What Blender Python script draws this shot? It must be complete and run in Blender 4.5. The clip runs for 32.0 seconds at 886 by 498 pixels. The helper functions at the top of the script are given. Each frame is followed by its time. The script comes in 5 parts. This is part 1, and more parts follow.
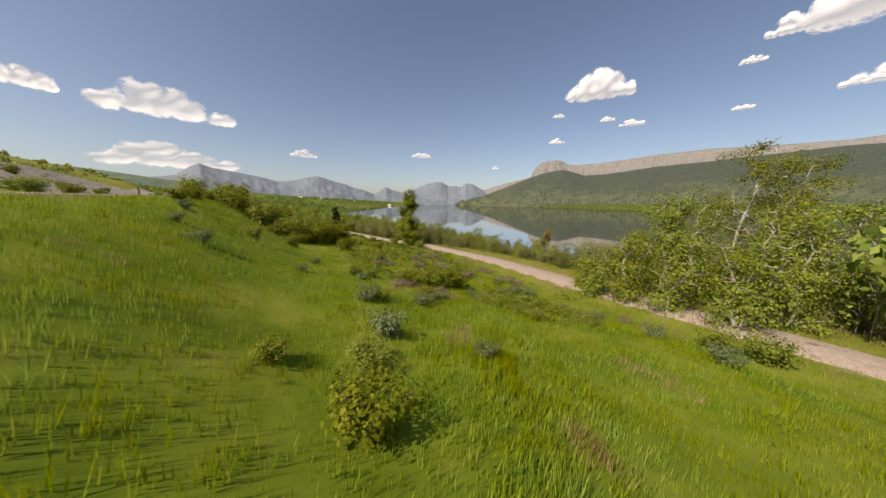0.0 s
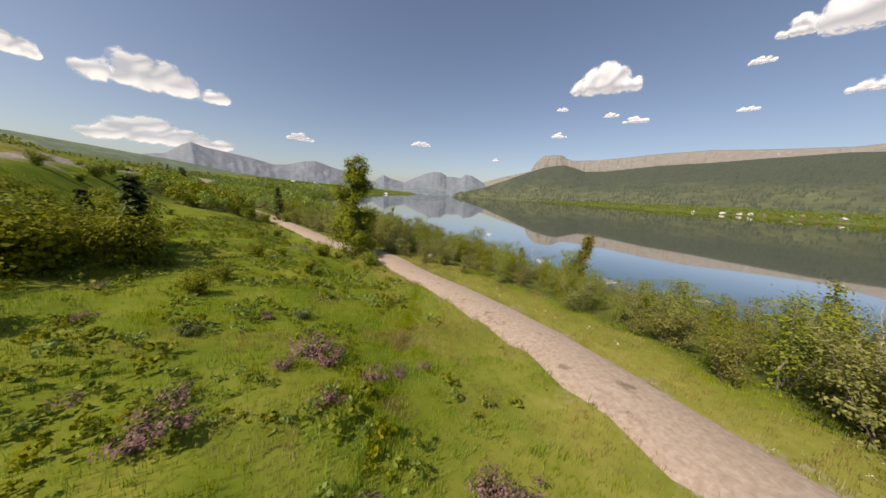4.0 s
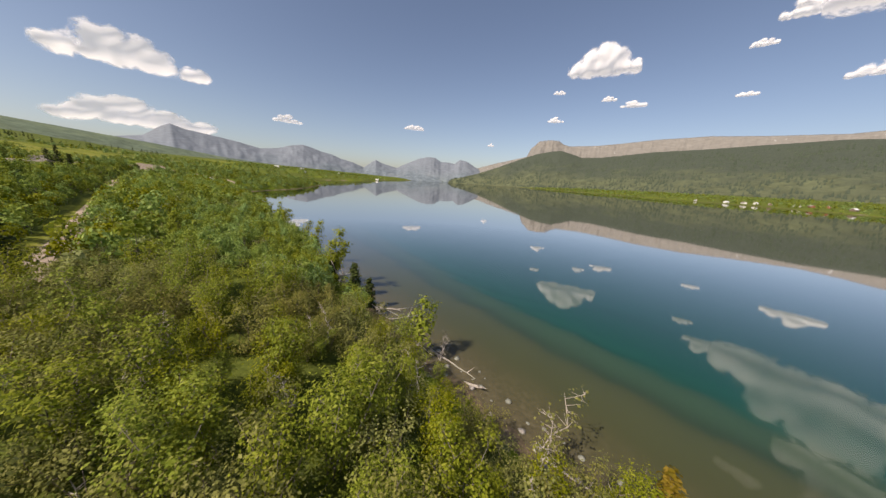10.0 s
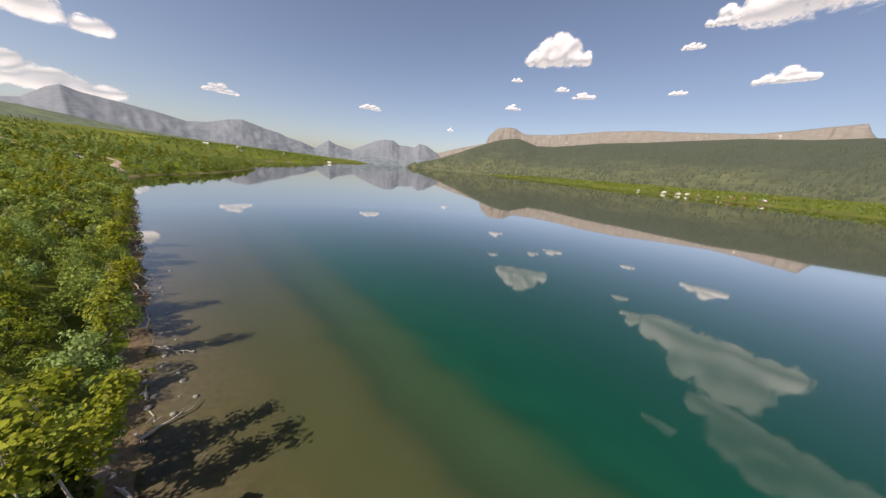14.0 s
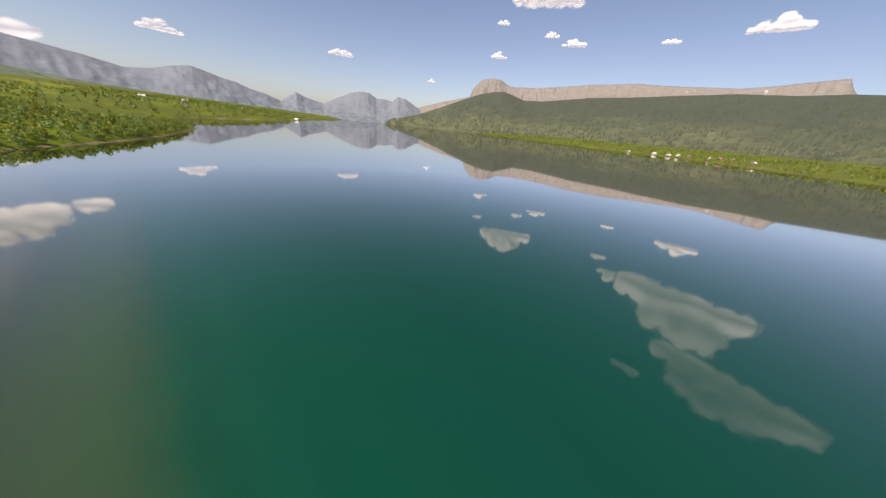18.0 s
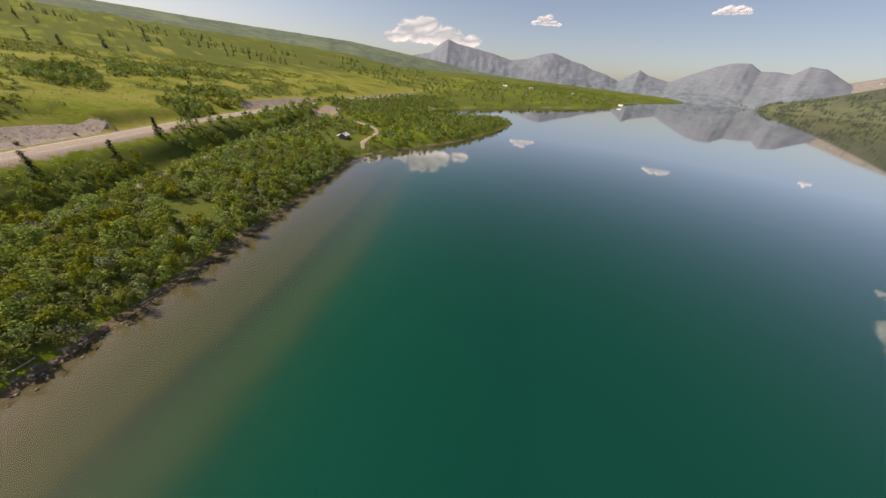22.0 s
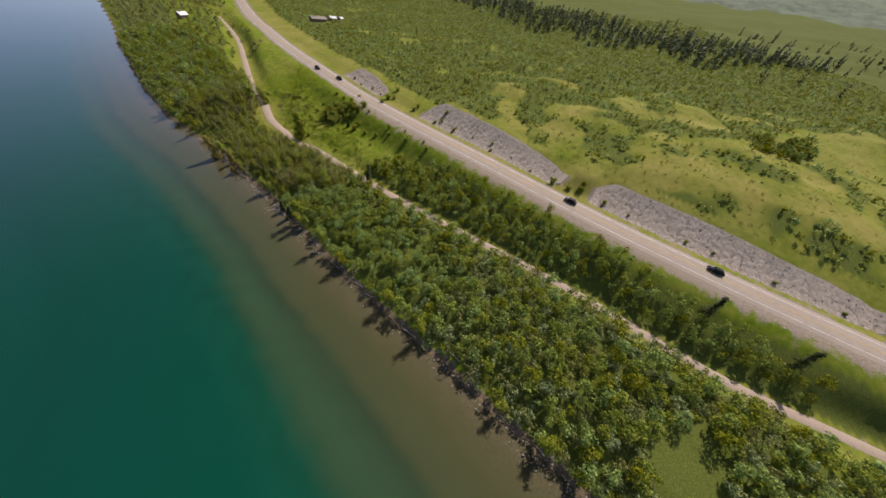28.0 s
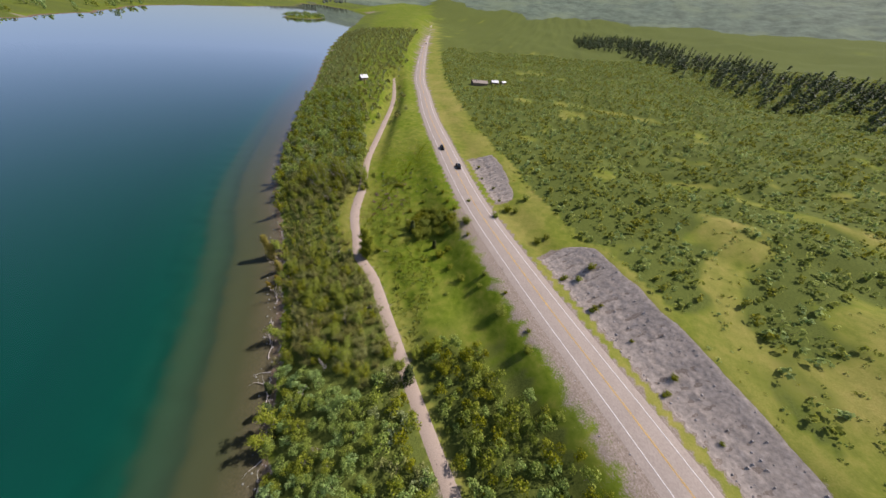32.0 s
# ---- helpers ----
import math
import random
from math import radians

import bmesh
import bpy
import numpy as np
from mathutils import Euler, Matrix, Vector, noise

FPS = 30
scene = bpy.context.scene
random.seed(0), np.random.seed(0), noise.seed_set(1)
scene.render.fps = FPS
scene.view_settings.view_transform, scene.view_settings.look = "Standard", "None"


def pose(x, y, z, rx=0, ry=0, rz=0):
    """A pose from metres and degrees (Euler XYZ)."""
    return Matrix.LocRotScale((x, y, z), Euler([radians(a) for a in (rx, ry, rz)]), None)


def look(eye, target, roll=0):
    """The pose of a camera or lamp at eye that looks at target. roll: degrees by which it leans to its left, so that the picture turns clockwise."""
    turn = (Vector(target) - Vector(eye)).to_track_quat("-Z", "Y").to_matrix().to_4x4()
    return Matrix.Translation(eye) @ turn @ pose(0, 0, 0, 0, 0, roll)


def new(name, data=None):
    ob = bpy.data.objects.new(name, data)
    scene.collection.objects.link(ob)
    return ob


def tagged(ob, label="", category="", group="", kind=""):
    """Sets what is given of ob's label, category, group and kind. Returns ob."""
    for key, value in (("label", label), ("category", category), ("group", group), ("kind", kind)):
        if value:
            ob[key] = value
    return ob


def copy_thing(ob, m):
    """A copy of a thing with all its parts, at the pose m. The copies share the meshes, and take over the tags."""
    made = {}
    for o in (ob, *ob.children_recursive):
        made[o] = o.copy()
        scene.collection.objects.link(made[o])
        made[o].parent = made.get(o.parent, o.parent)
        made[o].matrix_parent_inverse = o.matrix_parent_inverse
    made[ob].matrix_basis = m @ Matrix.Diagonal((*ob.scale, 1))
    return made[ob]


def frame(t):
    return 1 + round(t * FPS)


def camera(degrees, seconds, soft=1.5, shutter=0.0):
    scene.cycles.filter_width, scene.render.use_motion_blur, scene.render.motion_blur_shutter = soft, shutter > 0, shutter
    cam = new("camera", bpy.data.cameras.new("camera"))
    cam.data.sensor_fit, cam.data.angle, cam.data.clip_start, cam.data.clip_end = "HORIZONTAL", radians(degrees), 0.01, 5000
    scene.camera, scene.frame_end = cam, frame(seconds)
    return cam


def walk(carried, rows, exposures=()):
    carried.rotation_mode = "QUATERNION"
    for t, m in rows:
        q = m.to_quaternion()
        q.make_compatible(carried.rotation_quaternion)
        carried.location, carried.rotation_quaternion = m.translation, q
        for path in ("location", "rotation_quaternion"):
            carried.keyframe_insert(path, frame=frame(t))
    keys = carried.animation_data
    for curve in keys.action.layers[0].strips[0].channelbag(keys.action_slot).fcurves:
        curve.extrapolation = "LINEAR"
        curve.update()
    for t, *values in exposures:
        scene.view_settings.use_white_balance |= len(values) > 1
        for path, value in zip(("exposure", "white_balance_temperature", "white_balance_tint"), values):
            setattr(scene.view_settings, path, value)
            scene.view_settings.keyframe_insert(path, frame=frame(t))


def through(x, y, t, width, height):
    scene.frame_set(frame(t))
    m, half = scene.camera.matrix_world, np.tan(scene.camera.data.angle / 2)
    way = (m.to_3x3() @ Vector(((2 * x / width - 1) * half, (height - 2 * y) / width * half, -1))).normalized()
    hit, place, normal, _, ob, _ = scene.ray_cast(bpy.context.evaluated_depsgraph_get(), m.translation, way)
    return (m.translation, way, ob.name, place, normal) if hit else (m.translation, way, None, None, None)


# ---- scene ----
# ---- camera ----
cam = camera(117.0, 32.0, 1.5, 0.06)
PATH = [
    (0.0, 0.23, -3.75, 15.78, 80.53, -0.71, -0.44),
    (0.5, 1.31, -0.20, 15.54, 80.05, -1.21, 0.46),
    (1.0, 2.01, 3.00, 15.28, 79.55, -1.52, 0.74),
    (1.5, 2.48, 6.10, 15.10, 79.18, -1.78, 0.85),
    (2.0, 2.81, 9.33, 14.98, 78.99, -2.41, 0.73),
    (2.5, 3.16, 12.73, 14.92, 78.80, -2.93, 0.90),
    (3.0, 3.40, 16.24, 14.88, 78.71, -3.30, 0.94),
    (3.5, 3.62, 19.81, 14.85, 78.57, -3.34, 0.88),
    (4.0, 3.60, 23.09, 14.72, 78.67, -3.07, -0.75),
    (4.5, 3.15, 25.34, 15.11, 78.36, -3.04, -1.74),
    (5.0, 2.97, 28.47, 15.28, 78.20, -2.88, -2.22),
    (5.5, 2.98, 32.20, 15.34, 78.11, -2.67, -2.37),
    (6.0, 3.11, 36.24, 15.37, 78.06, -2.46, -2.32),
    (6.5, 3.29, 40.31, 15.47, 77.99, -2.34, -2.23),
    (7.0, 3.50, 44.14, 15.75, 77.84, -2.38, -2.24),
    (7.5, 2.86, 46.93, 16.28, 77.48, -2.74, -2.25),
    (8.0, 2.65, 50.25, 16.86, 77.08, -3.06, -1.92),
    (8.5, 2.59, 54.48, 17.42, 76.45, -3.37, -2.07),
    (9.0, 2.91, 58.81, 17.74, 76.26, -3.42, -1.81),
    (9.5, 3.12, 62.74, 18.19, 75.82, -3.52, -2.06),
    (10.0, 3.39, 66.91, 18.40, 75.90, -3.28, -2.01),
    (10.5, 3.42, 71.51, 18.79, 75.38, -3.57, -2.35),
    (11.0, 3.79, 74.88, 18.52, 75.67, -3.08, -2.24),
    (11.5, 4.09, 78.37, 18.81, 75.45, -3.02, -2.58),
    (12.0, 4.26, 82.06, 19.27, 74.89, -3.25, -3.17),
    (12.5, 4.34, 85.83, 19.66, 74.41, -3.63, -4.49),
    (13.0, 4.43, 89.65, 19.93, 74.06, -4.07, -6.32),
    (13.5, 4.41, 93.56, 20.16, 73.75, -4.51, -8.48),
    (14.0, 4.05, 97.40, 20.33, 73.49, -4.73, -10.25),
    (14.5, 3.85, 101.30, 20.90, 73.04, -4.90, -11.37),
    (15.0, 3.90, 105.30, 21.60, 72.20, -4.98, -12.10),
    (15.5, 4.80, 109.90, 22.40, 71.25, -5.02, -12.60),
    (16.0, 5.90, 114.80, 23.20, 70.20, -5.02, -13.00),
    (16.5, 7.60, 120.00, 24.00, 69.10, -5.00, -13.25),
    (17.0, 8.90, 126.40, 24.90, 67.93, -4.95, -13.54),
    (17.5, 9.90, 133.20, 25.90, 66.83, -4.94, -13.73),
    (18.0, 11.10, 140.20, 27.00, 65.70, -4.79, -13.81),
    (18.5, 12.10, 147.60, 28.20, 64.63, -4.52, -13.55),
    (19.0, 13.90, 155.50, 29.60, 63.61, -4.08, -12.57),
    (19.5, 15.60, 163.50, 31.30, 62.52, -3.82, -9.67),
    (20.0, 17.10, 171.40, 33.60, 61.61, -2.96, -3.10),
    (20.5, 18.30, 179.00, 36.50, 60.73, -2.32, 7.47),
    (21.0, 18.90, 186.00, 40.00, 59.88, -2.40, 20.23),
    (21.5, 17.84, 191.00, 44.03, 58.69, -2.81, 31.80),
    (22.0, 14.06, 194.44, 47.95, 57.62, -3.97, 43.08),
    (22.5, 8.12, 198.85, 51.04, 56.08, -5.01, 53.38),
    (23.0, 1.16, 202.23, 52.88, 54.60, -4.86, 63.98),
    (23.5, -4.78, 202.89, 53.85, 52.90, -4.08, 75.67),
    (24.0, -9.30, 202.37, 54.43, 51.01, -3.82, 88.32),
    (24.5, -12.57, 201.71, 55.14, 49.38, -3.95, 100.37),
    (25.0, -14.49, 201.76, 56.86, 48.00, -4.09, 111.49),
    (25.5, -16.00, 202.26, 59.48, 47.10, -4.12, 121.28),
    (26.0, -18.15, 202.74, 62.48, 46.63, -4.12, 130.28),
    (26.5, -21.42, 202.50, 65.39, 46.46, -4.49, 139.27),
    (27.0, -25.67, 201.06, 67.74, 46.10, -5.70, 148.81),
    (27.5, -30.43, 198.34, 69.63, 45.50, -7.39, 158.39),
    (28.0, -35.25, 194.26, 71.22, 44.69, -9.17, 167.48),
    (28.5, -39.67, 188.73, 72.62, 43.82, -10.73, 175.53),
    (29.0, -43.25, 181.67, 73.94, 43.11, -11.80, -178.06),
    (29.5, -45.74, 172.75, 74.87, 42.98, -11.91, -173.26),
    (30.0, -47.10, 162.52, 75.44, 43.65, -11.29, -169.87),
    (30.5, -47.43, 151.51, 75.72, 44.98, -10.30, -167.56),
    (31.0, -46.98, 140.22, 75.75, 46.41, -9.23, -165.87),
    (31.5, -45.96, 129.09, 75.65, 47.23, -8.02, -164.30),
    (32.0, -44.62, 118.36, 75.64, 47.39, -6.83, -163.12),
]
walk(cam, [(t, pose(x, y, z, a, b, c)) for t, x, y, z, a, b, c in PATH],
     exposures=[(0, 0.38, 7300, 16), (10.0, 0.38, 7200, 17), (14.5, 0.48, 7300, 20), (17.0, 0.55, 7200, 22), (20.0, 0.55, 7300, 22), (21.0, 0.55, 7500, 20), (22.0, 0.36, 7500, 20), (24.0, 0.0, 7600, 20), (26.5, 0.04, 7500, 19), (29.0, 0.38, 6400, 20), (32.0, 0.4, 6300, 22)])

# ---- sky and sun ----
SUN_AZ, SUN_EL = radians(-129.2), radians(47.7)   # from +y towards +x, and above the horizon
sun_way = Vector((math.sin(SUN_AZ) * math.cos(SUN_EL), math.cos(SUN_AZ) * math.cos(SUN_EL), math.sin(SUN_EL)))
world = bpy.data.worlds.new("sky")
scene.world = world
world.use_nodes = True
wn = world.node_tree.nodes
sky = wn.new("ShaderNodeTexSky")
sky.sky_type, sky.sun_disc = "NISHITA", False
sky.sun_elevation, sky.sun_rotation = SUN_EL, SUN_AZ
sky.air_density, sky.dust_density, sky.ozone_density, sky.altitude = 1.0, 4.2, 1.0, 1300
world.node_tree.links.new(sky.outputs[0], wn["Background"].inputs[0])
wn["Background"].inputs[1].default_value = 0.10
sun_data = bpy.data.lights.new("sun", "SUN")
sun_data.energy, sun_data.angle, sun_data.color = 4.3, radians(0.53), (1.0, 0.93, 0.82)
sun = new("sun", sun_data)
sun.matrix_world = look(sun_way * 100, (0, 0, 0))

# ---- materials ----
def material(name, build, rough=0.85, metal=0.0):
    """A node material; build(n, link, shader) wires the colour and more."""
    m = bpy.data.materials.new(name)
    m.use_nodes = True
    nt = m.node_tree
    b = nt.nodes["Principled BSDF"]
    b.inputs["Roughness"].default_value, b.inputs["Metallic"].default_value = rough, metal
    b.inputs["Specular IOR Level"].default_value = 0.12
    build(nt.nodes, nt.links.new, b)
    return m


def noise_tex(n, link, scale, detail=4.0, rough=0.6, coord="Object"):
    c, t = n.new("ShaderNodeTexCoord"), n.new("ShaderNodeTexNoise")
    t.inputs["Scale"].default_value, t.inputs["Detail"].default_value, t.inputs["Roughness"].default_value = scale, detail, rough
    link(c.outputs[coord], t.inputs["Vector"])
    return t.outputs["Fac"]


def ramp(n, link, fac, stops):
    r = n.new("ShaderNodeValToRGB")
    e = r.color_ramp.elements
    while len(e) < len(stops):
        e.new(0.5)
    for i, (p, c) in enumerate(stops):
        e[i].position, e[i].color = p, (*c, 1) if len(c) == 3 else c
    link(fac, r.inputs[0])
    return r.outputs[0]


def blend(n, link, fac, a, b, kind="MIX"):
    x = n.new("ShaderNodeMix")
    x.data_type, x.blend_type = "RGBA", kind
    for sock, v in ((x.inputs[0], fac), (x.inputs[6], a), (x.inputs[7], b)):
        if isinstance(v, (int, float)):
            sock.default_value = v
        elif isinstance(v, tuple):
            sock.default_value = (*v, 1)
        else:
            link(v, sock)
    return x.outputs[2]


def sums(n, link, op, a, b, clamp=False):
    x = n.new("ShaderNodeMath")
    x.operation, x.use_clamp = op, clamp
    for sock, v in ((x.inputs[0], a), (x.inputs[1], b)):
        if isinstance(v, (int, float)):
            sock.default_value = v
        else:
            link(v, sock)
    return x.outputs[0]


def attribute(n, name):
    a = n.new("ShaderNodeAttribute")
    a.attribute_name = name
    return a


def bump(n, link, b, height, strength=0.4, dist=0.05):
    u = n.new("ShaderNodeBump")
    u.inputs["Strength"].default_value, u.inputs["Distance"].default_value = strength, dist
    link(height, u.inputs["Height"])
    link(u.outputs[0], b.inputs["Normal"])


def simple(name, c1, c2, scale, rough=0.85, bump_size=0.0, metal=0.0):
    def build(n, link, b):
        f = noise_tex(n, link, scale, 6)
        g = noise_tex(n, link, scale * 0.13, 3)
        col = ramp(n, link, f, [(0.3, c1), (0.7, c2)])
        dark = tuple(0.72 * v for v in c1)
        col = blend(n, link, sums(n, link, "MULTIPLY", g, 0.6), col, dark)
        link(col, b.inputs["Base Color"])
        if bump_size:
            bump(n, link, b, f, 0.6, bump_size)
    return material(name, build, rough, metal)


def leafy(name, c_dark, c_mid, c_light, through=0.37, rough=0.65):
    """Leaves: every leaf varies, every plant has its own tint, and light comes through."""
    def build(n, link, b):
        geo, info = n.new("ShaderNodeNewGeometry"), n.new("ShaderNodeObjectInfo")
        tint = attribute(n, "tint")
        col = ramp(n, link, geo.outputs["Random Per Island"], [(0.0, c_dark), (0.5, c_mid), (1.0, c_light)])
        own = sums(n, link, "ADD", sums(n, link, "MULTIPLY", info.outputs["Random"], 0.5), tint.outputs["Fac"])
        hs = n.new("ShaderNodeHueSaturation")
        link(sums(n, link, "ADD", sums(n, link, "MULTIPLY", own, 0.055), 0.468), hs.inputs["Hue"])
        link(sums(n, link, "ADD", sums(n, link, "MULTIPLY", own, -0.3), 1.18), hs.inputs["Saturation"])
        link(sums(n, link, "ADD", sums(n, link, "MULTIPLY", own, 0.45), 0.72), hs.inputs["Value"])
        link(col, hs.inputs["Color"])
        link(hs.outputs[0], b.inputs["Base Color"])
        tr = n.new("ShaderNodeBsdfTranslucent")
        link(hs.outputs[0], tr.inputs["Color"])
        mx = n.new("ShaderNodeMixShader")
        mx.inputs[0].default_value = through
        link(b.outputs[0], mx.inputs[1])
        link(tr.outputs[0], mx.inputs[2])
        link(mx.outputs[0], n["Material Output"].inputs["Surface"])
    return material(name, build, rough)


def ground_build(n, link, b):
    z = attribute(n, "zone")                     # red: bare gravel, green: undergrowth, blue: dry grass
    sep = n.new("ShaderNodeSeparateColor")
    link(z.outputs["Color"], sep.inputs[0])
    fine, mid, big = noise_tex(n, link, 3.0, 6), noise_tex(n, link, 0.35, 5), noise_tex(n, link, 0.03, 4)
    grass = ramp(n, link, mid, [(0.3, (0.066, 0.108, 0.007)), (0.5, (0.108, 0.152, 0.012)), (0.72, (0.178, 0.192, 0.028))])
    dry = ramp(n, link, fine, [(0.3, (0.195, 0.178, 0.044)), (0.7, (0.31, 0.27, 0.084))])
    under = ramp(n, link, fine, [(0.35, (0.06, 0.08, 0.017)), (0.7, (0.125, 0.15, 0.032))])
    stone = ramp(n, link, fine, [(0.25, (0.13, 0.105, 0.08)), (0.5, (0.21, 0.175, 0.14)), (0.75, (0.33, 0.285, 0.24))])
    broken = sums(n, link, "ADD", sums(n, link, "MULTIPLY", mid, 0.9), sums(n, link, "MULTIPLY", fine, 0.9))

    def border(amount, crisp):
        e = sums(n, link, "SUBTRACT", sums(n, link, "ADD", amount, broken), 1.4)
        e = sums(n, link, "ADD", sums(n, link, "MULTIPLY", e, crisp), 0.5, True)
        return sums(n, link, "MULTIPLY", e, sums(n, link, "GREATER_THAN", amount, 0.04))

    edge = sums(n, link, "ADD", sep.outputs[2], sums(n, link, "MULTIPLY", sums(n, link, "SUBTRACT", big, 0.5), 1.4), True)
    col = blend(n, link, sums(n, link, "MULTIPLY", edge, sums(n, link, "ADD", mid, 0.4), True), grass, dry)
    col = blend(n, link, border(sep.outputs[1], 1.6), col, under)
    col = blend(n, link, border(sep.outputs[0], 3.0), col, stone)
    # the lake bed: pebbles, olive shelves, then the water's teal painted on by depth
    pos = n.new("ShaderNodeNewGeometry")
    xyz = n.new("ShaderNodeSeparateXYZ")
    link(pos.outputs["Position"], xyz.inputs[0])
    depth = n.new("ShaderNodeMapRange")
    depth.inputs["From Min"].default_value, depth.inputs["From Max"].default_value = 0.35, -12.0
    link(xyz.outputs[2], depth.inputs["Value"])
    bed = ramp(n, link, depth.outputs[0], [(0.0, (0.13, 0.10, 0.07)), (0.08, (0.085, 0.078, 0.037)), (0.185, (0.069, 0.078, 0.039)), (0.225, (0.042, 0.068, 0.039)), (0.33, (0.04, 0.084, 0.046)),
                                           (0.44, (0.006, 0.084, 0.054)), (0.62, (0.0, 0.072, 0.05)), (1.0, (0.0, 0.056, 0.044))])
    peb = noise_tex(n, link, 1.8, 8, 0.75)
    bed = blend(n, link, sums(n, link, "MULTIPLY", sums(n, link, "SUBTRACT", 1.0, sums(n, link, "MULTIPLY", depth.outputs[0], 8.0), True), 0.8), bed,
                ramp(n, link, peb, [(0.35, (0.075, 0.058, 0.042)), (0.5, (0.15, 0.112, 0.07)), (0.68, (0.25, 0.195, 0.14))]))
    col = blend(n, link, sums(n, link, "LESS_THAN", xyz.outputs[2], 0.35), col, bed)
    b.inputs["Specular IOR Level"].default_value = 0.05
    link(col, b.inputs["Base Color"])
    bump(n, link, b, fine, 0.12, 0.04)


def water_build(n, link, b):
    n.remove(b)
    fr, tr, gl, mx = n.new("ShaderNodeFresnel"), n.new("ShaderNodeBsdfTransparent"), n.new("ShaderNodeBsdfGlossy"), n.new("ShaderNodeMixShader")
    fr.inputs["IOR"].default_value = 1.333
    tr.inputs["Color"].default_value = (0.80, 0.90, 0.86, 1)
    gl.inputs["Roughness"].default_value = 0.03
    link(sums(n, link, "MULTIPLY", sums(n, link, "SUBTRACT", fr.outputs[0], 0.0185), 2.6, True), mx.inputs[0])
    link(tr.outputs[0], mx.inputs[1])
    link(gl.outputs[0], mx.inputs[2])
    link(mx.outputs[0], n["Material Output"].inputs["Surface"])


def hill_build(rock_from, rock_to, forest, rock, snow=0.0, layered=True):
    """Far slopes: woods below, bare rock above a broken line; heights in metres."""
    def build(n, link, b):
        g = n.new("ShaderNodeNewGeometry")
        xyz, nor = n.new("ShaderNodeSeparateXYZ"), n.new("ShaderNodeSeparateXYZ")
        link(g.outputs["Position"], xyz.inputs[0])
        link(g.outputs["True Normal"], nor.inputs[0])
        big, fine = noise_tex(n, link, 0.004, 6, 0.65), noise_tex(n, link, 0.018, 8, 0.75)
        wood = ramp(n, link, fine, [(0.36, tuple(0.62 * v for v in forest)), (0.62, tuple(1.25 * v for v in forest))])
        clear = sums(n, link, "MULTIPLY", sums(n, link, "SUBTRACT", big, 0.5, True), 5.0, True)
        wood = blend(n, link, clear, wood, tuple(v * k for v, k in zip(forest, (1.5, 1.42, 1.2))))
        # layered strata
        mp, nz = n.new("ShaderNodeMapping"), n.new("ShaderNodeTexNoise")
        mp.inputs["Scale"].default_value = (0.003, 0.003, 0.06) if layered else (0.02, 0.02, 0.02)
        tc = n.new("ShaderNodeTexCoord")
        link(tc.outputs["Object"], mp.inputs[0])
        link(mp.outputs[0], nz.inputs["Vector"])
        nz.inputs["Detail"].default_value = 7
        stone = ramp(n, link, nz.outputs["Fac"], [(0.3, tuple(0.78 * v for v in rock)), (0.5, rock), (0.7, tuple(1.22 * v for v in rock))])
        stone = blend(n, link, sums(n, link, "MULTIPLY", fine, 0.22), stone, tuple(0.6 * v for v in rock))
        line = sums(n, link, "ADD", xyz.outputs[2], sums(n, link, "MULTIPLY", sums(n, link, "SUBTRACT", big, 0.5), (rock_to - rock_from) * 3.0))
        mr = n.new("ShaderNodeMapRange")
        mr.inputs["From Min"].default_value, mr.inputs["From Max"].default_value = rock_from, rock_to
        link(line, mr.inputs["Value"])
        col = blend(n, link, mr.outputs[0], wood, stone)
        if snow:
            white = sums(n, link, "MULTIPLY", sums(n, link, "GREATER_THAN", noise_tex(n, link, 0.012, 4), 0.69), mr.outputs[0])
            col = blend(n, link, sums(n, link, "MULTIPLY", white, snow), col, (0.75, 0.78, 0.82))
        link(col, b.inputs["Base Color"])
        bump(n, link, b, fine, 0.3, 6.0)
    return build


def track_build(n, link, b):
    fine, mid, big = noise_tex(n, link, 5.0, 6), noise_tex(n, link, 0.8, 4), noise_tex(n, link, 0.12, 3)
    col = ramp(n, link, fine, [(0.3, (0.26, 0.205, 0.16)), (0.5, (0.35, 0.285, 0.23)), (0.7, (0.44, 0.37, 0.31))])
    col = blend(n, link, sums(n, link, "MULTIPLY", big, 0.5), col, (0.24, 0.19, 0.14))
    damp = ramp(n, link, mid, [(0.62, (0, 0, 0)), (0.7, (0.75, 0.75, 0.75))])       # hollows and damp spots
    col = blend(n, link, damp, col, (0.13, 0.10, 0.075))
    link(col, b.inputs["Base Color"])
    bump(n, link, b, sums(n, link, "ADD", fine, mid), 0.6, 0.05)


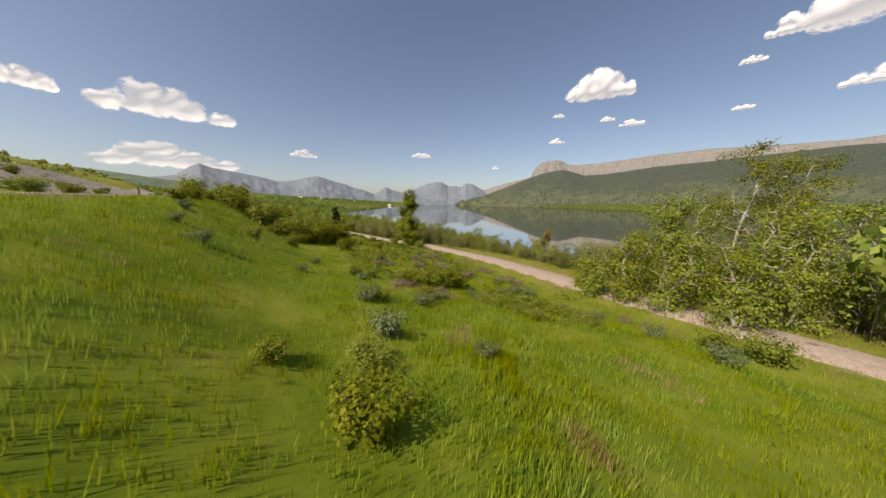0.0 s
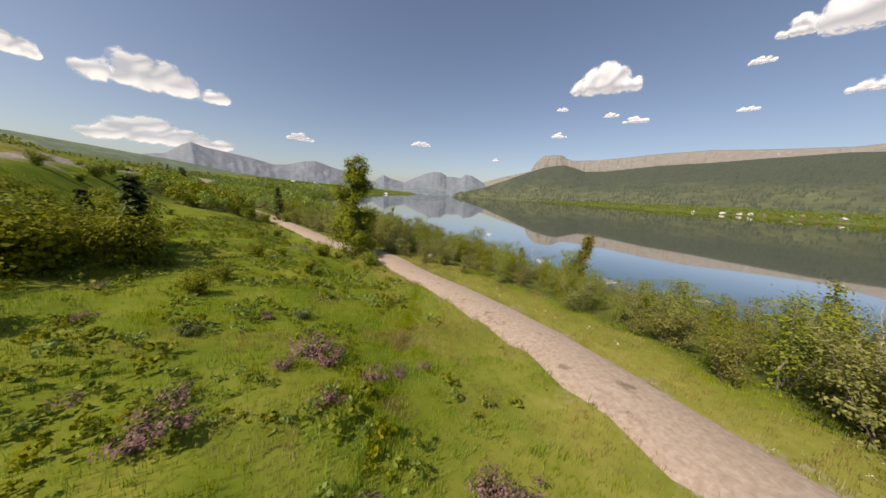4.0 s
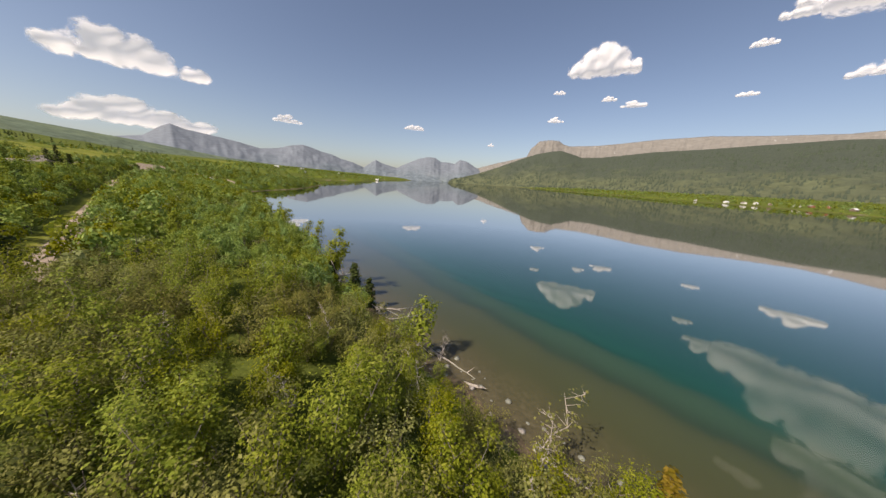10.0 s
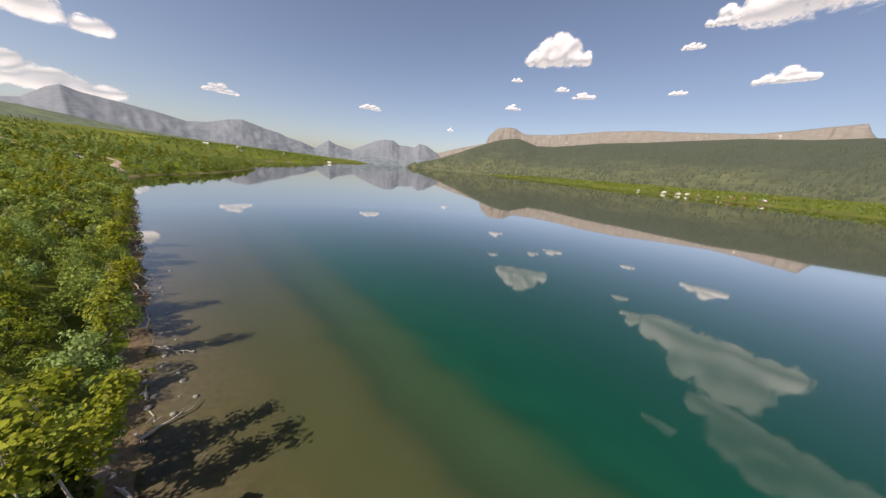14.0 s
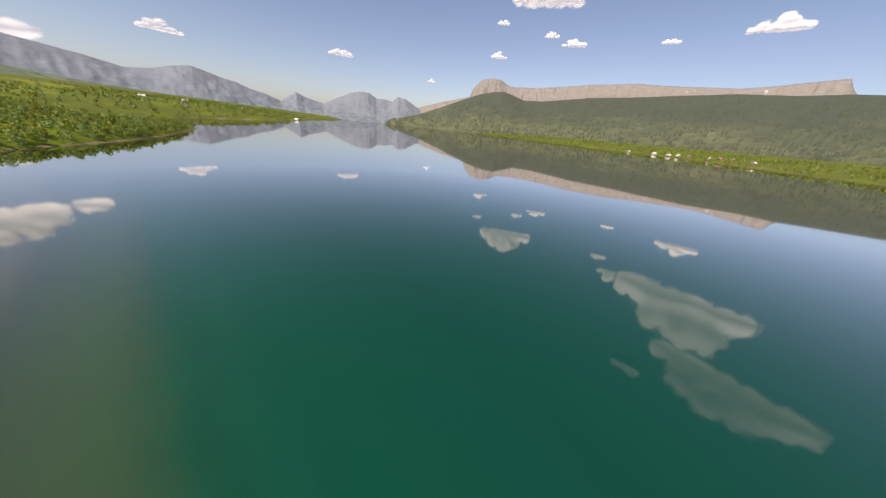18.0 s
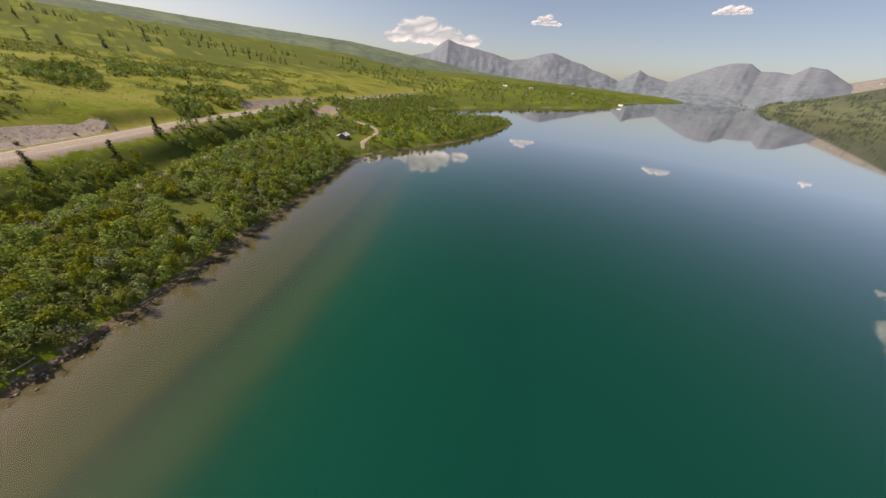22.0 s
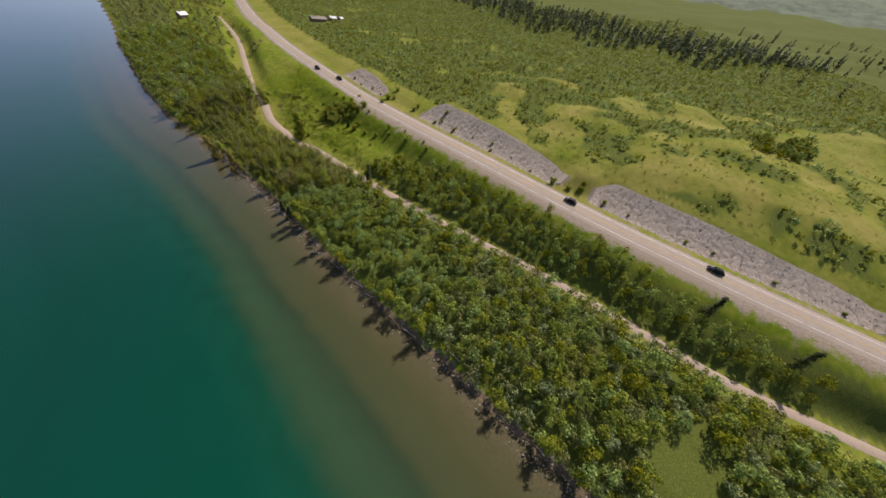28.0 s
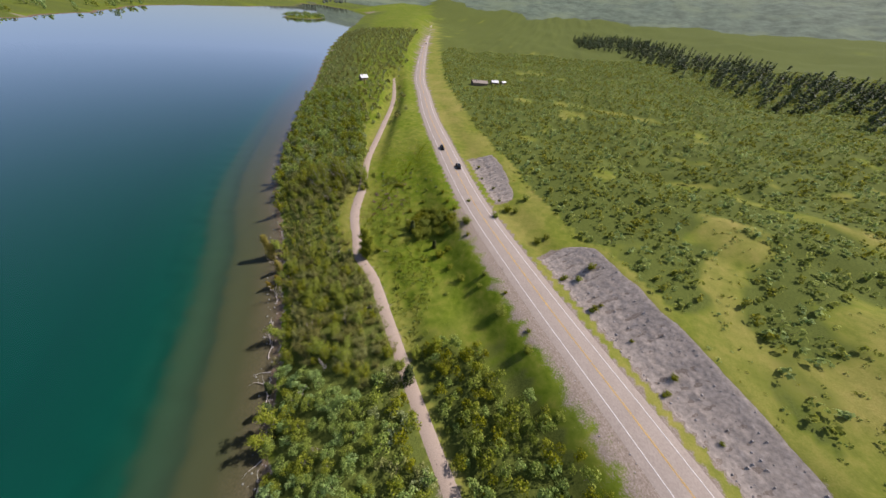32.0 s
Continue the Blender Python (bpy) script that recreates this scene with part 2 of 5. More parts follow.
M = {
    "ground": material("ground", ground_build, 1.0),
    "water": material("lake_water", water_build),
    "asphalt": simple("worn_asphalt", (0.27, 0.23, 0.19), (0.37, 0.325, 0.275), 2.5, 0.85, 0.01),
    "white_line": simple("road_paint_white", (0.62, 0.61, 0.58), (0.75, 0.74, 0.7), 6.0, 0.6),
    "yellow_line": simple("road_paint_yellow", (0.55, 0.33, 0.06), (0.62, 0.42, 0.1), 6.0, 0.6),
    "gravel": material("pale_gravel", track_build, 0.92),
    "petal": leafy("white_petal", (0.6, 0.6, 0.55), (0.7, 0.7, 0.65), (0.8, 0.8, 0.76), 0.3),
    "stone": simple("grey_stone", (0.22, 0.205, 0.19), (0.48, 0.445, 0.41), 3.0, 0.85, 0.04),
    "bark": simple("grey_bark", (0.16, 0.135, 0.11), (0.34, 0.31, 0.27), 7.0, 0.9, 0.02),
    "dead": simple("bleached_wood", (0.33, 0.29, 0.25), (0.56, 0.52, 0.47), 9.0, 0.85, 0.01),
    "twig": simple("brown_twig", (0.13, 0.105, 0.085), (0.25, 0.21, 0.18), 9.0, 0.9),
    "leaf": leafy("aspen_leaf", (0.122, 0.178, 0.025), (0.222, 0.288, 0.046), (0.34, 0.395, 0.086)),
    "willow": leafy("willow_leaf", (0.142, 0.168, 0.052), (0.235, 0.262, 0.085), (0.34, 0.36, 0.14)),
    "shrub": leafy("shrub_leaf", (0.112, 0.155, 0.024), (0.19, 0.24, 0.038), (0.285, 0.33, 0.068)),
    "needle": leafy("spruce_needle", (0.028, 0.045, 0.016), (0.055, 0.08, 0.024), (0.095, 0.12, 0.036), 0.15),
    "larch": leafy("yellow_needle", (0.16, 0.16, 0.035), (0.27, 0.25, 0.055), (0.39, 0.34, 0.095), 0.35),
    "grass": leafy("grass_blade", (0.15, 0.222, 0.011), (0.24, 0.322, 0.02), (0.355, 0.41, 0.048), 0.4),
    "drygrass": leafy("dry_grass_blade", (0.208, 0.182, 0.052), (0.325, 0.280, 0.098), (0.442, 0.377, 0.156), 0.35),
    "brush": leafy("brush_leaf", (0.17, 0.20, 0.032), (0.265, 0.295, 0.052), (0.36, 0.39, 0.09), 0.45),
    "sage": leafy("sage_leaf", (0.090, 0.128, 0.053), (0.158, 0.210, 0.098), (0.255, 0.300, 0.150), 0.3),
    "bloom": leafy("pink_bloom", (0.17, 0.12, 0.10), (0.27, 0.19, 0.165), (0.40, 0.29, 0.26), 0.3),
    "roof": simple("white_sheet_roof", (0.72, 0.72, 0.72), (0.82, 0.82, 0.81), 2.0, 0.45),
    "plank": simple("weathered_plank", (0.16, 0.12, 0.09), (0.27, 0.21, 0.16), 5.0, 0.8, 0.01),
    "wall_white": simple("white_siding", (0.6, 0.6, 0.57), (0.74, 0.73, 0.7), 2.0, 0.7),
    "rust": simple("red_brown_siding", (0.22, 0.10, 0.06), (0.32, 0.15, 0.09), 2.0, 0.8),
    "glass": simple("dark_window", (0.02, 0.022, 0.025), (0.035, 0.038, 0.04), 2.0, 0.1),
    "paint_dark": simple("dark_car_paint", (0.012, 0.013, 0.016), (0.02, 0.021, 0.024), 2.0, 0.25),
    "paint_grey": simple("silver_car_paint", (0.30, 0.31, 0.32), (0.36, 0.37, 0.38), 2.0, 0.3, 0.0, 0.5),
    "rubber": simple("tyre_rubber", (0.018, 0.018, 0.018), (0.03, 0.03, 0.03), 12.0, 0.9),
    "chrome": simple("rim_metal", (0.4, 0.4, 0.41), (0.5, 0.5, 0.51), 8.0, 0.35, 0.0, 0.9),
    "lamp_red": simple("red_lamp", (0.35, 0.01, 0.01), (0.45, 0.02, 0.02), 8.0, 0.3),
    "lamp_clear": simple("clear_lamp", (0.6, 0.6, 0.58), (0.7, 0.7, 0.68), 8.0, 0.2),
    # distance haze is painted into the range's blue-grey wood and rock colours
    "range": material("haze_blue_range", hill_build(40, 190, (0.14, 0.175, 0.20), (0.17, 0.197, 0.23), 0.12), 0.95),
    "mesa": material("mesa_rock", hill_build(-400, -300, (0.2, 0.2, 0.18), (0.205, 0.197, 0.18), 0.3), 0.95),
    # slope, ridge and conifer greens are greyed: distance haze put into their colours
    "slope": material("wooded_slope", hill_build(20, 230, (0.098, 0.112, 0.062), (0.06, 0.074, 0.055), 0.0, False), 0.95),
    "woods": material("wooded_ridge", hill_build(900, 1000, (0.105, 0.14, 0.095), (0.2, 0.2, 0.2)), 0.95),
    "far_conifer": simple("far_conifers", (0.05, 0.068, 0.046), (0.085, 0.105, 0.072), 0.02, 0.95),
    "bank": simple("eroded_gravel", (0.23, 0.2, 0.165), (0.5, 0.44, 0.37), 1.3, 0.95, 0.12),
}


def cloud_mat():
    m = bpy.data.materials.new("cumulus")
    m.use_nodes = True
    n, link = m.node_tree.nodes, m.node_tree.links.new
    n.remove(n["Principled BSDF"])
    a = attribute(n, "puff")                     # thickness of the cloud
    f = noise_tex(n, link, 0.009, 6, 0.55, "Object")
    dens = sums(n, link, "ADD", a.outputs["Fac"], sums(n, link, "MULTIPLY", sums(n, link, "SUBTRACT", f, 0.5), 1.25))
    mr = n.new("ShaderNodeMapRange")
    mr.inputs["From Min"].default_value, mr.inputs["From Max"].default_value = 0.26, 0.66
    mr.interpolation_type = "SMOOTHSTEP"
    link(dens, mr.inputs["Value"])
    tr, di, tl, em = n.new("ShaderNodeBsdfTransparent"), n.new("ShaderNodeBsdfDiffuse"), n.new("ShaderNodeBsdfTranslucent"), n.new("ShaderNodeEmission")
    di.inputs["Color"].default_value = tl.inputs["Color"].default_value = (0.86, 0.84, 0.83, 1)
    # added bluish glow, standing in for light scattered inside the cloud
    em.inputs["Color"].default_value, em.inputs["Strength"].default_value = (0.62, 0.66, 0.74, 1), 0.3
    s1, s2, s3 = n.new("ShaderNodeMixShader"), n.new("ShaderNodeAddShader"), n.new("ShaderNodeMixShader")
    s1.inputs[0].default_value = 0.45
    link(di.outputs[0], s1.inputs[1])
    link(tl.outputs[0], s1.inputs[2])
    link(s1.outputs[0], s2.inputs[0])
    link(em.outputs[0], s2.inputs[1])
    link(mr.outputs[0], s3.inputs[0])
    link(tr.outputs[0], s3.inputs[1])
    link(s2.outputs[0], s3.inputs[2])
    link(s3.outputs[0], n["Material Output"].inputs["Surface"])
    return m


M["cloud"] = cloud_mat()

# ---- building helpers ----
def mesh_np(name, verts, faces):
    """A mesh from arrays: verts (n, 3), faces (m, 3 or 4)."""
    verts, faces = np.asarray(verts, np.float32), np.asarray(faces, np.int32)
    me = bpy.data.meshes.new(name)
    k = faces.shape[1]
    me.vertices.add(len(verts))
    me.vertices.foreach_set("co", verts.ravel())
    me.loops.add(faces.size)
    me.loops.foreach_set("vertex_index", faces.ravel())
    me.polygons.add(len(faces))
    me.polygons.foreach_set("loop_start", np.arange(0, faces.size, k, dtype=np.int32))
    me.update(calc_edges=True)
    return me


def put(name, me, mat, parent=None, label="", smooth=False):
    if not me.materials:
        me.materials.append(M[mat])
    if smooth:
        me.polygons.foreach_set("use_smooth", np.ones(len(me.polygons), bool))
    ob = new(name, me)
    if parent is not None:
        ob.parent = parent
    if label:
        tagged(ob, label)
    return ob


def part(name, bm, mat, parent, label=""):
    me = bpy.data.meshes.new(name)
    bm.to_mesh(me)
    bm.free()
    return put(name, me, mat, parent, label)


def float_layer(me, name, values):
    me.attributes.new(name, "FLOAT", "POINT").data.foreach_set("value", np.asarray(values, np.float32))


def color_layer(me, name, rgb):
    rgba = np.ones((len(rgb), 4), np.float32)
    rgba[:, :3] = rgb
    me.attributes.new(name, "FLOAT_COLOR", "POINT").data.foreach_set("color", rgba.ravel())


def box(bm, size, at, rot=0.0, bevel=0.0, taper=1.0):
    g = bmesh.ops.create_cube(bm, size=1.0)["verts"]
    for v in g:
        s = taper if v.co.z > 0 else 1.0
        v.co = Vector((v.co.x * size[0] * s, v.co.y * size[1] * s, v.co.z * size[2]))
    if bevel:
        es = list({e for v in g for e in v.link_edges})
        g = list({v for f in bmesh.ops.bevel(bm, geom=es, offset=bevel, segments=2, affect="EDGES")["faces"] for v in f.verts} | {v for v in g if v.is_valid})
    bmesh.ops.transform(bm, matrix=pose(*at, 0, 0, rot), verts=g)


# ---- the plan ----
def dist_line(x, y, line, closed=False):
    """Distance to a polyline, the place along it, and the signed side (+ on its left)."""
    p = np.asarray(line, float)[:, :2]
    if closed:
        p = np.vstack([p, p[:1]])
    best, along, side, run = np.full(x.shape, 1e9), np.zeros(x.shape), np.ones(x.shape), 0.0
    for (ax, ay), (bx, by) in zip(p[:-1], p[1:]):
        dx, dy = bx - ax, by - ay
        ln = math.hypot(dx, dy)
        t = np.clip(((x - ax) * dx + (y - ay) * dy) / ln ** 2, 0, 1)
        d = np.hypot(x - ax - t * dx, y - ay - t * dy)
        s = np.sign(dx * (y - ay) - dy * (x - ax))
        hit = d < best
        best, along, side = np.where(hit, d, best), np.where(hit, run + t * ln, along), np.where(hit, s, side)
        run += ln
    return best, along, side


def inside(x, y, poly):
    odd = np.zeros(x.shape, bool)
    for (ax, ay), (bx, by) in zip(poly, poly[1:] + poly[:1]):
        c = ((ay > y) != (by > y)) & (x < (bx - ax) * (y - ay) / ((by - ay) or 1e-9) + ax)
        odd ^= c
    return odd


WEST_SHORE = [(640, -1150), (508, -866), (307, -422), (227, -266), (163, -153), (125, -80), (68, 15), (33, 55), (16, 76), (-3, 101), (-21, 127),
              (-40, 152), (-70, 192), (-94, 224), (-120, 257), (-146, 290), (-151, 330), (-149, 378), (-156, 435), (-172, 500), (-194, 562),
              (-210, 556), (-236, 520), (-258, 474), (-300, 466), (-340, 520), (-352, 640), (-325, 900), (-272, 1200), (-262, 1420), (-290, 1450),
              (-335, 1600), (-350, 2200), (-320, 3000), (-240, 3800), (100, 4150)]
EAST_SHORE = [(560, 4050), (800, 3092), (820, 1800), (814, 1260), (880, 790), (800, 400), (650, 60), (545, -122), (600, -250), (683, -369), (720, -600), (760, -900), (900, -1150)]
LAKE = WEST_SHORE + EAST_SHORE
ROAD = [(351, -1062, 10), (155, -453, 11), (75, -214, 12), (41, -133, 12.8), (18, -80, 14.0), (-10, -25, 15.5), (-36, 22, 16.2), (-62, 59, 16.6), (-84, 87, 16.6), (-111, 122, 16.6),
        (-138, 154, 16.8), (-170, 188, 17), (-205, 222, 16.8), (-240, 260, 16.2), (-280, 310, 15.4), (-345, 400, 14.6), (-430, 550, 14), (-540, 760, 15), (-700, 1150, 18), (-800, 1700, 20)]
TRAIL = [(95, -190, 8.2), (62, -115, 8), (42, -54, 8), (29, -12, 8.3), (22.5, 5, 8.4), (19.6, 11.5, 8.3), (17, 17.0, 8.1), (14.6, 23, 7.8), (12.8, 29, 7.4), (9.9, 37, 7), (5.9, 44.3, 6.7), (2.8, 48.5, 6.6), (0.5, 52, 6.5), (-1.6, 55.6, 6.4), (-4.2, 59.2, 6.35), (-9.3, 62.9, 6.3), (-13.8, 66.5, 6.3), (-21.5, 75.2, 6.2), (-39, 95, 6.1),
         (-55, 112, 6.1), (-83, 139, 6.3), (-101, 158, 6.6), (-127, 188, 7.0), (-158, 214, 7.4), (-190, 246, 7.6), (-215, 285, 8.5), (-240, 318, 12), (-262, 318, 14.4)]


def smooth_line(line, step):
    """The polyline rounded off (Catmull-Rom) and cut at even steps."""
    p = np.asarray(line, float)
    q = np.vstack([2 * p[0] - p[1], p, 2 * p[-1] - p[-2]])
    out = []
    for i in range(1, len(q) - 2):
        a, b, c, d = q[i - 1:i + 3]
        k = max(2, int(np.linalg.norm(c[:2] - b[:2]) / step))
        for t in np.arange(k) / k:
            out.append(0.5 * (2 * b + (c - a) * t + (2 * a - 5 * b + 4 * c - d) * t * t + (3 * b - a - 3 * c + d) * t ** 3))
    return np.array(out + [p[-1]])


ROAD_S, TRAIL_S, WEST_S = smooth_line(ROAD, 9), smooth_line(TRAIL, 4), smooth_line(WEST_SHORE, 10)
LAKE_S = [tuple(p) for p in WEST_S] + EAST_SHORE
CUTS = [(-14, 24, 4.2, 21), (50, 117, 6.4, 24), (125, 198, 5.6, 23), (272, 372, 4.2, 20)]   # y of the road from, to; height and reach of the bank


def wobble(x, y, size, octaves=4, seed=0.0):
    """Smooth noise between -1 and 1 from turned sines."""
    z, a, f = np.zeros(np.shape(x)), 1.0, 1.0 / size
    for o in range(octaves):
        t = 1.3 * o + seed
        u, v = x * math.cos(t) + y * math.sin(t), -x * math.sin(t) + y * math.cos(t)
        z = z + a * np.sin(u * f * 6.28 + 2.1 * np.sin(v * f * 4.1 + t) + t) * np.cos(v * f * 5.3 + 1.7 * np.sin(u * f * 3.3 + 2 * t))
        a, f = a * 0.5, f * 1.93
    return z / 1.6


def crest(yr, ar, y0, y1, reach):
    """A bank's arch along the road (0 at its ends) and how far its crest lies from the road."""
    u = np.clip((yr - y0) / (y1 - y0), 0, 1)
    arch = np.sqrt(np.clip(u / 0.08, 0, 1) * np.clip((1 - u) / 0.1, 0, 1)) * (1 - 0.6 * np.clip((u - 0.35) / 0.65, 0, 1) ** 1.6)
    return arch, 15.0 + (reach - 15.0) * arch + 0.9 * wobble(ar, ar * 0, 21, 3, y0) * arch


def land(x, y):
    """Height of the ground and its zones (gravel, undergrowth, dryness) at the places x, y."""
    x, y = np.asarray(x, float), np.asarray(y, float)
    dw, _, _ = dist_line(x, y, LAKE_S, True)
    wet = inside(x, y, LAKE_S)
    d = np.where(wet, -dw, dw) + np.where(np.abs(dw) < 40, 1.1 * wobble(x, y, 17, 3, 0.7), 0)
    # two shelves under water, each ending in a drop; they widen up the shore
    dd = np.where(d < 0, d / np.interp(y, [130, 160, 200, 235], [1.0, 1.12, 1.32, 1.42]), d)
    h = np.interp(dd, [-400, -140, -95, -62, -48, -38, -31, -27, -24, -20, -17.5, -15, -8, 0, 2.0, 5, 11, 22, 34, 50, 64, 120, 400, 1500, 4500],
                  [-16, -15, -14, -12, -9.8, -7.8, -6.0, -4.6, -3.6, -3.1, -2.6, -1.9, -1.1, 0, 0.55, 2.0, 4.6, 6.1, 7.4, 9.6, 12.5, 20, 36, 90, 230])
    h = h + np.where(d > 3, np.clip((d - 3) / 20, 0, 1) * 0.35 * wobble(x, y, 13, 3, 2.0), 0)
    east = x > np.interp(y, [-1200, -300, 0, 600, 4000], [720, 480, 400, 300, 200])
    h = np.where(east & (d > 0), np.minimum(0.4 + 0.05 * d, 22 + 0.01 * d) + 0.6 * wobble(x, y, 90, 3), h)
    h = np.maximum(h, 34 * np.exp(-((x - 556) / 95) ** 2 - ((y + 660) / 210) ** 2) - 30)     # the wooded islet
    # hillside beyond the road
    dr, ar, sr = dist_line(x, y, ROAD_S)
    run = np.cumsum(np.r_[0, np.hypot(*np.diff(ROAD_S[:, :2], axis=0).T)])
    zr, yr = np.interp(ar, run, ROAD_S[:, 2]), np.interp(ar, run, ROAD_S[:, 1])
    up = sr > 0
    hill = zr + np.interp(dr, [0, 20, 45, 70, 110, 200, 420, 900, 1800, 2900, 4500], [0, 2.6, 6.5, 10.5, 14, 23, 44, 92, 170, 262, 300])
    hill = hill + np.clip((dr - 18) / 60, 0, 1) * 3.2 * wobble(x, y, 120, 3, 1.0) + np.clip((dr - 200) / 600, 0, 1) * 11 * wobble(x, y, 420, 4, 3.0)
    hill = hill - np.interp(y, [-900, -250, -60, 60], [16, 9, 3.5, 0]) * np.clip(dr / 90, 0, 1)
    # dry knoll above the banks
    hill = hill + 7.5 * np.exp(-((x + 190) / 70) ** 2 - ((y - 118) / 90) ** 2)
    west = ~east & (y < 1250)
    h = np.where(up & west, np.where(d > 0, np.where(dr > 15, np.maximum(hill, h * 0), hill), h), h)
    bank = np.zeros(x.shape)
    for y0, y1, rise, reach in CUTS:
        arch, reach = crest(yr, ar, y0, y1, reach)
        ends, rise = np.clip(arch * 2.5, 0, 1), rise * arch
        bank = np.maximum(bank, ends)
        k = (dr - 10.5) / (reach - 10.5)
        prof = np.where(k < 0, -0.5 * np.clip((dr - 6) / 3, 0, 1), -0.5 + (rise + 0.5) * np.clip(k, 0, 1) ** 1.3) + np.maximum(dr - reach, 0) * 0.07
        h = np.where(up & west & (dr < 90), h * (1 - ends) + ends * np.maximum(np.where(dr > reach, np.minimum(h, zr + rise + (dr - reach) * 0.4), -99), zr + prof), h)
    # the road's platform and its fill, the trail's bench
    near = np.clip((20 - dr) / 11, 0, 1)
    near = np.where(up & (bank > 0), np.clip((10.5 - dr) / 3, 0, 1), near)
    near = near * near * (3 - 2 * near)
    h = np.where(~east, h * (1 - near) + (zr - 0.12) * near, h)
    dt, at, st = dist_line(x, y, TRAIL_S)
    jt = np.searchsorted(np.cumsum(np.r_[0, np.hypot(*np.diff(TRAIL_S[:, :2], axis=0).T)]), at).clip(1, len(TRAIL_S) - 1)
    zt = TRAIL_S[jt, 2]
    k = np.clip((11 - dt) / 7.6, 0, 1) * (1 - np.clip((near - 0.1) * 4, 0, 1))
    k = k * k * (3 - 2 * k)
    h = h * (1 - k) + (zt - 0.05) * k
    # zones
    gravel = np.zeros(x.shape)
    for y0, y1, rise, reach in CUTS:
        arch, reach = crest(yr, ar, y0, y1, reach)
        gravel = np.where(up & west & (yr > y0) & (yr < y1) & (dr > 9.5), np.clip((reach + 0.3 - dr) * 1.2, 0, 1), gravel)
    gravel = np.where((dr < 6.6) & ~east, 1, gravel)
    gravel = np.where(~up & (dr < 17) & (dr > 6) & (yr < 215) & (yr > 25), np.maximum(gravel, np.clip(0.85 + 0.35 * wobble(x, y, 9, 3) - 0.14 * np.maximum(dr - 8, 0), 0, 0.8)), gravel)
    gravel = np.where((np.hypot(x + 248, y - 322) < 15) & ~up, 0.8, gravel)
    gravel = np.where((d > -0.5) & (d < 1.4), 0.8, gravel)
    gravel = np.where(dt < 1.9, np.maximum(gravel, 0.55), gravel)
    patch = wobble(x, y, 75, 4, 5.0) + 0.5 * wobble(x, y, 300, 2, 0.3)
    belt = (d > 2.5) & (st < 0) & (dt > np.where(y < 59, 6.5, 1.8)) & (d < 40)
    belt2 = (st > 0) & (dt > 3) & ~up & (dr > 15) & (y > 55)
    brush = np.where(belt, 1.0, np.where(belt2, np.clip((y - 76) / 12 + 0.5 * wobble(x, y, 12, 2), 0, 1), 0.0))
    cover = patch + np.interp(y, [-200, 30, 60, 95, 190, 260], [0.9, 0.85, 0.5, -0.08, -0.1, 0.2]) + np.clip((dr - 150) / 300, 0, 0.5)
    brush = np.where(up & (dr > 28), np.clip((cover - 0.05) * 2.5, 0, 1), brush)
    brush = np.where((d > 3) & ~up & (y > 215), np.clip(patch * 1.2 + 0.75, 0, 1), brush)
    brush = np.where(east & (d > 10), np.clip(patch * 2 + 0.8, 0.55, 1), brush)
    brush = np.where(d < 2.5, 0, brush)
    dry = np.clip(0.5 + 0.35 * wobble(x, y, 60, 3, 4.0), 0, 1) * np.where(up, np.clip(1.0 - 0.8 * brush, 0, 1), 0.1)
    dry = np.where(up & (dr > 400), dry * 0.6, dry)
    dry = np.where((dt < 9) & (dt > 1.5), np.maximum(dry, 0.6 - 0.07 * dt), dry)
    return h, np.stack([gravel, brush, dry], -1), d, dr, up, dt, st, east


def ground_z(x, y):
    return land(np.array([x]), np.array([y]))[0][0]


def lines(lo, hi, fine_lo, fine_hi, step, grow=1.13):
    mid = list(np.arange(fine_lo, fine_hi, step))
    out, s, v = [], step, fine_hi
    while v < hi:
        out.append(v)
        s *= grow
        v += s
    low, s, v = [], step, fine_lo
    while v > lo:
        s *= grow
        v -= s
        low.append(v)
    return np.array(low[::-1] + mid + out + [hi])


def build_ground():
    gx, gy = lines(-4700, 4700, -215, 75, 1.7, 1.075), lines(-4700, 4700, -45, 330, 1.7, 1.075)
    X, Y = np.meshgrid(gx, gy)
    h, zone, *_ = land(X.ravel(), Y.ravel())
    V = np.stack([X.ravel(), Y.ravel(), h], 1)
    nx, ny = len(gx), len(gy)
    i = (np.arange(ny - 1)[:, None] * nx + np.arange(nx - 1)).ravel()
    me = mesh_np("ground", V, np.stack([i, i + 1, i + nx + 1, i + nx], 1))
    color_layer(me, "zone", zone.reshape(-1, 3))
    return tagged(put("ground", me, "ground", smooth=True), "grassy hillside falling to a pebbled lake bed", "ground", kind="structure")


def strip(name, line, left, right, mat, lift, parent=None, crown=0.0, skirt=0.02):
    """A ribbon along a line, from left to right of it (metres), with a skirt."""
    p = np.asarray(line, float)
    t = np.gradient(p[:, :2], axis=0)
    t /= np.linalg.norm(t, axis=1)[:, None]
    nrm = np.stack([-t[:, 1], t[:, 0]], 1)
    cols = [(left + skirt, -0.35), (left, 0.0), (0.5 * (left + right), crown), (right, 0.0), (right - skirt, -0.35)]
    V = np.concatenate([np.c_[p[:, :2] + nrm * o, p[:, 2] + lift + dz][:, None] for o, dz in cols], 1)
    n, k = len(p), len(cols)
    i = (np.arange(n - 1)[:, None] * k + np.arange(k - 1)).ravel()
    me = mesh_np(name, V.reshape(-1, 3), np.stack([i, i + k, i + k + 1, i + 1], 1))
    return put(name, me, mat, parent)


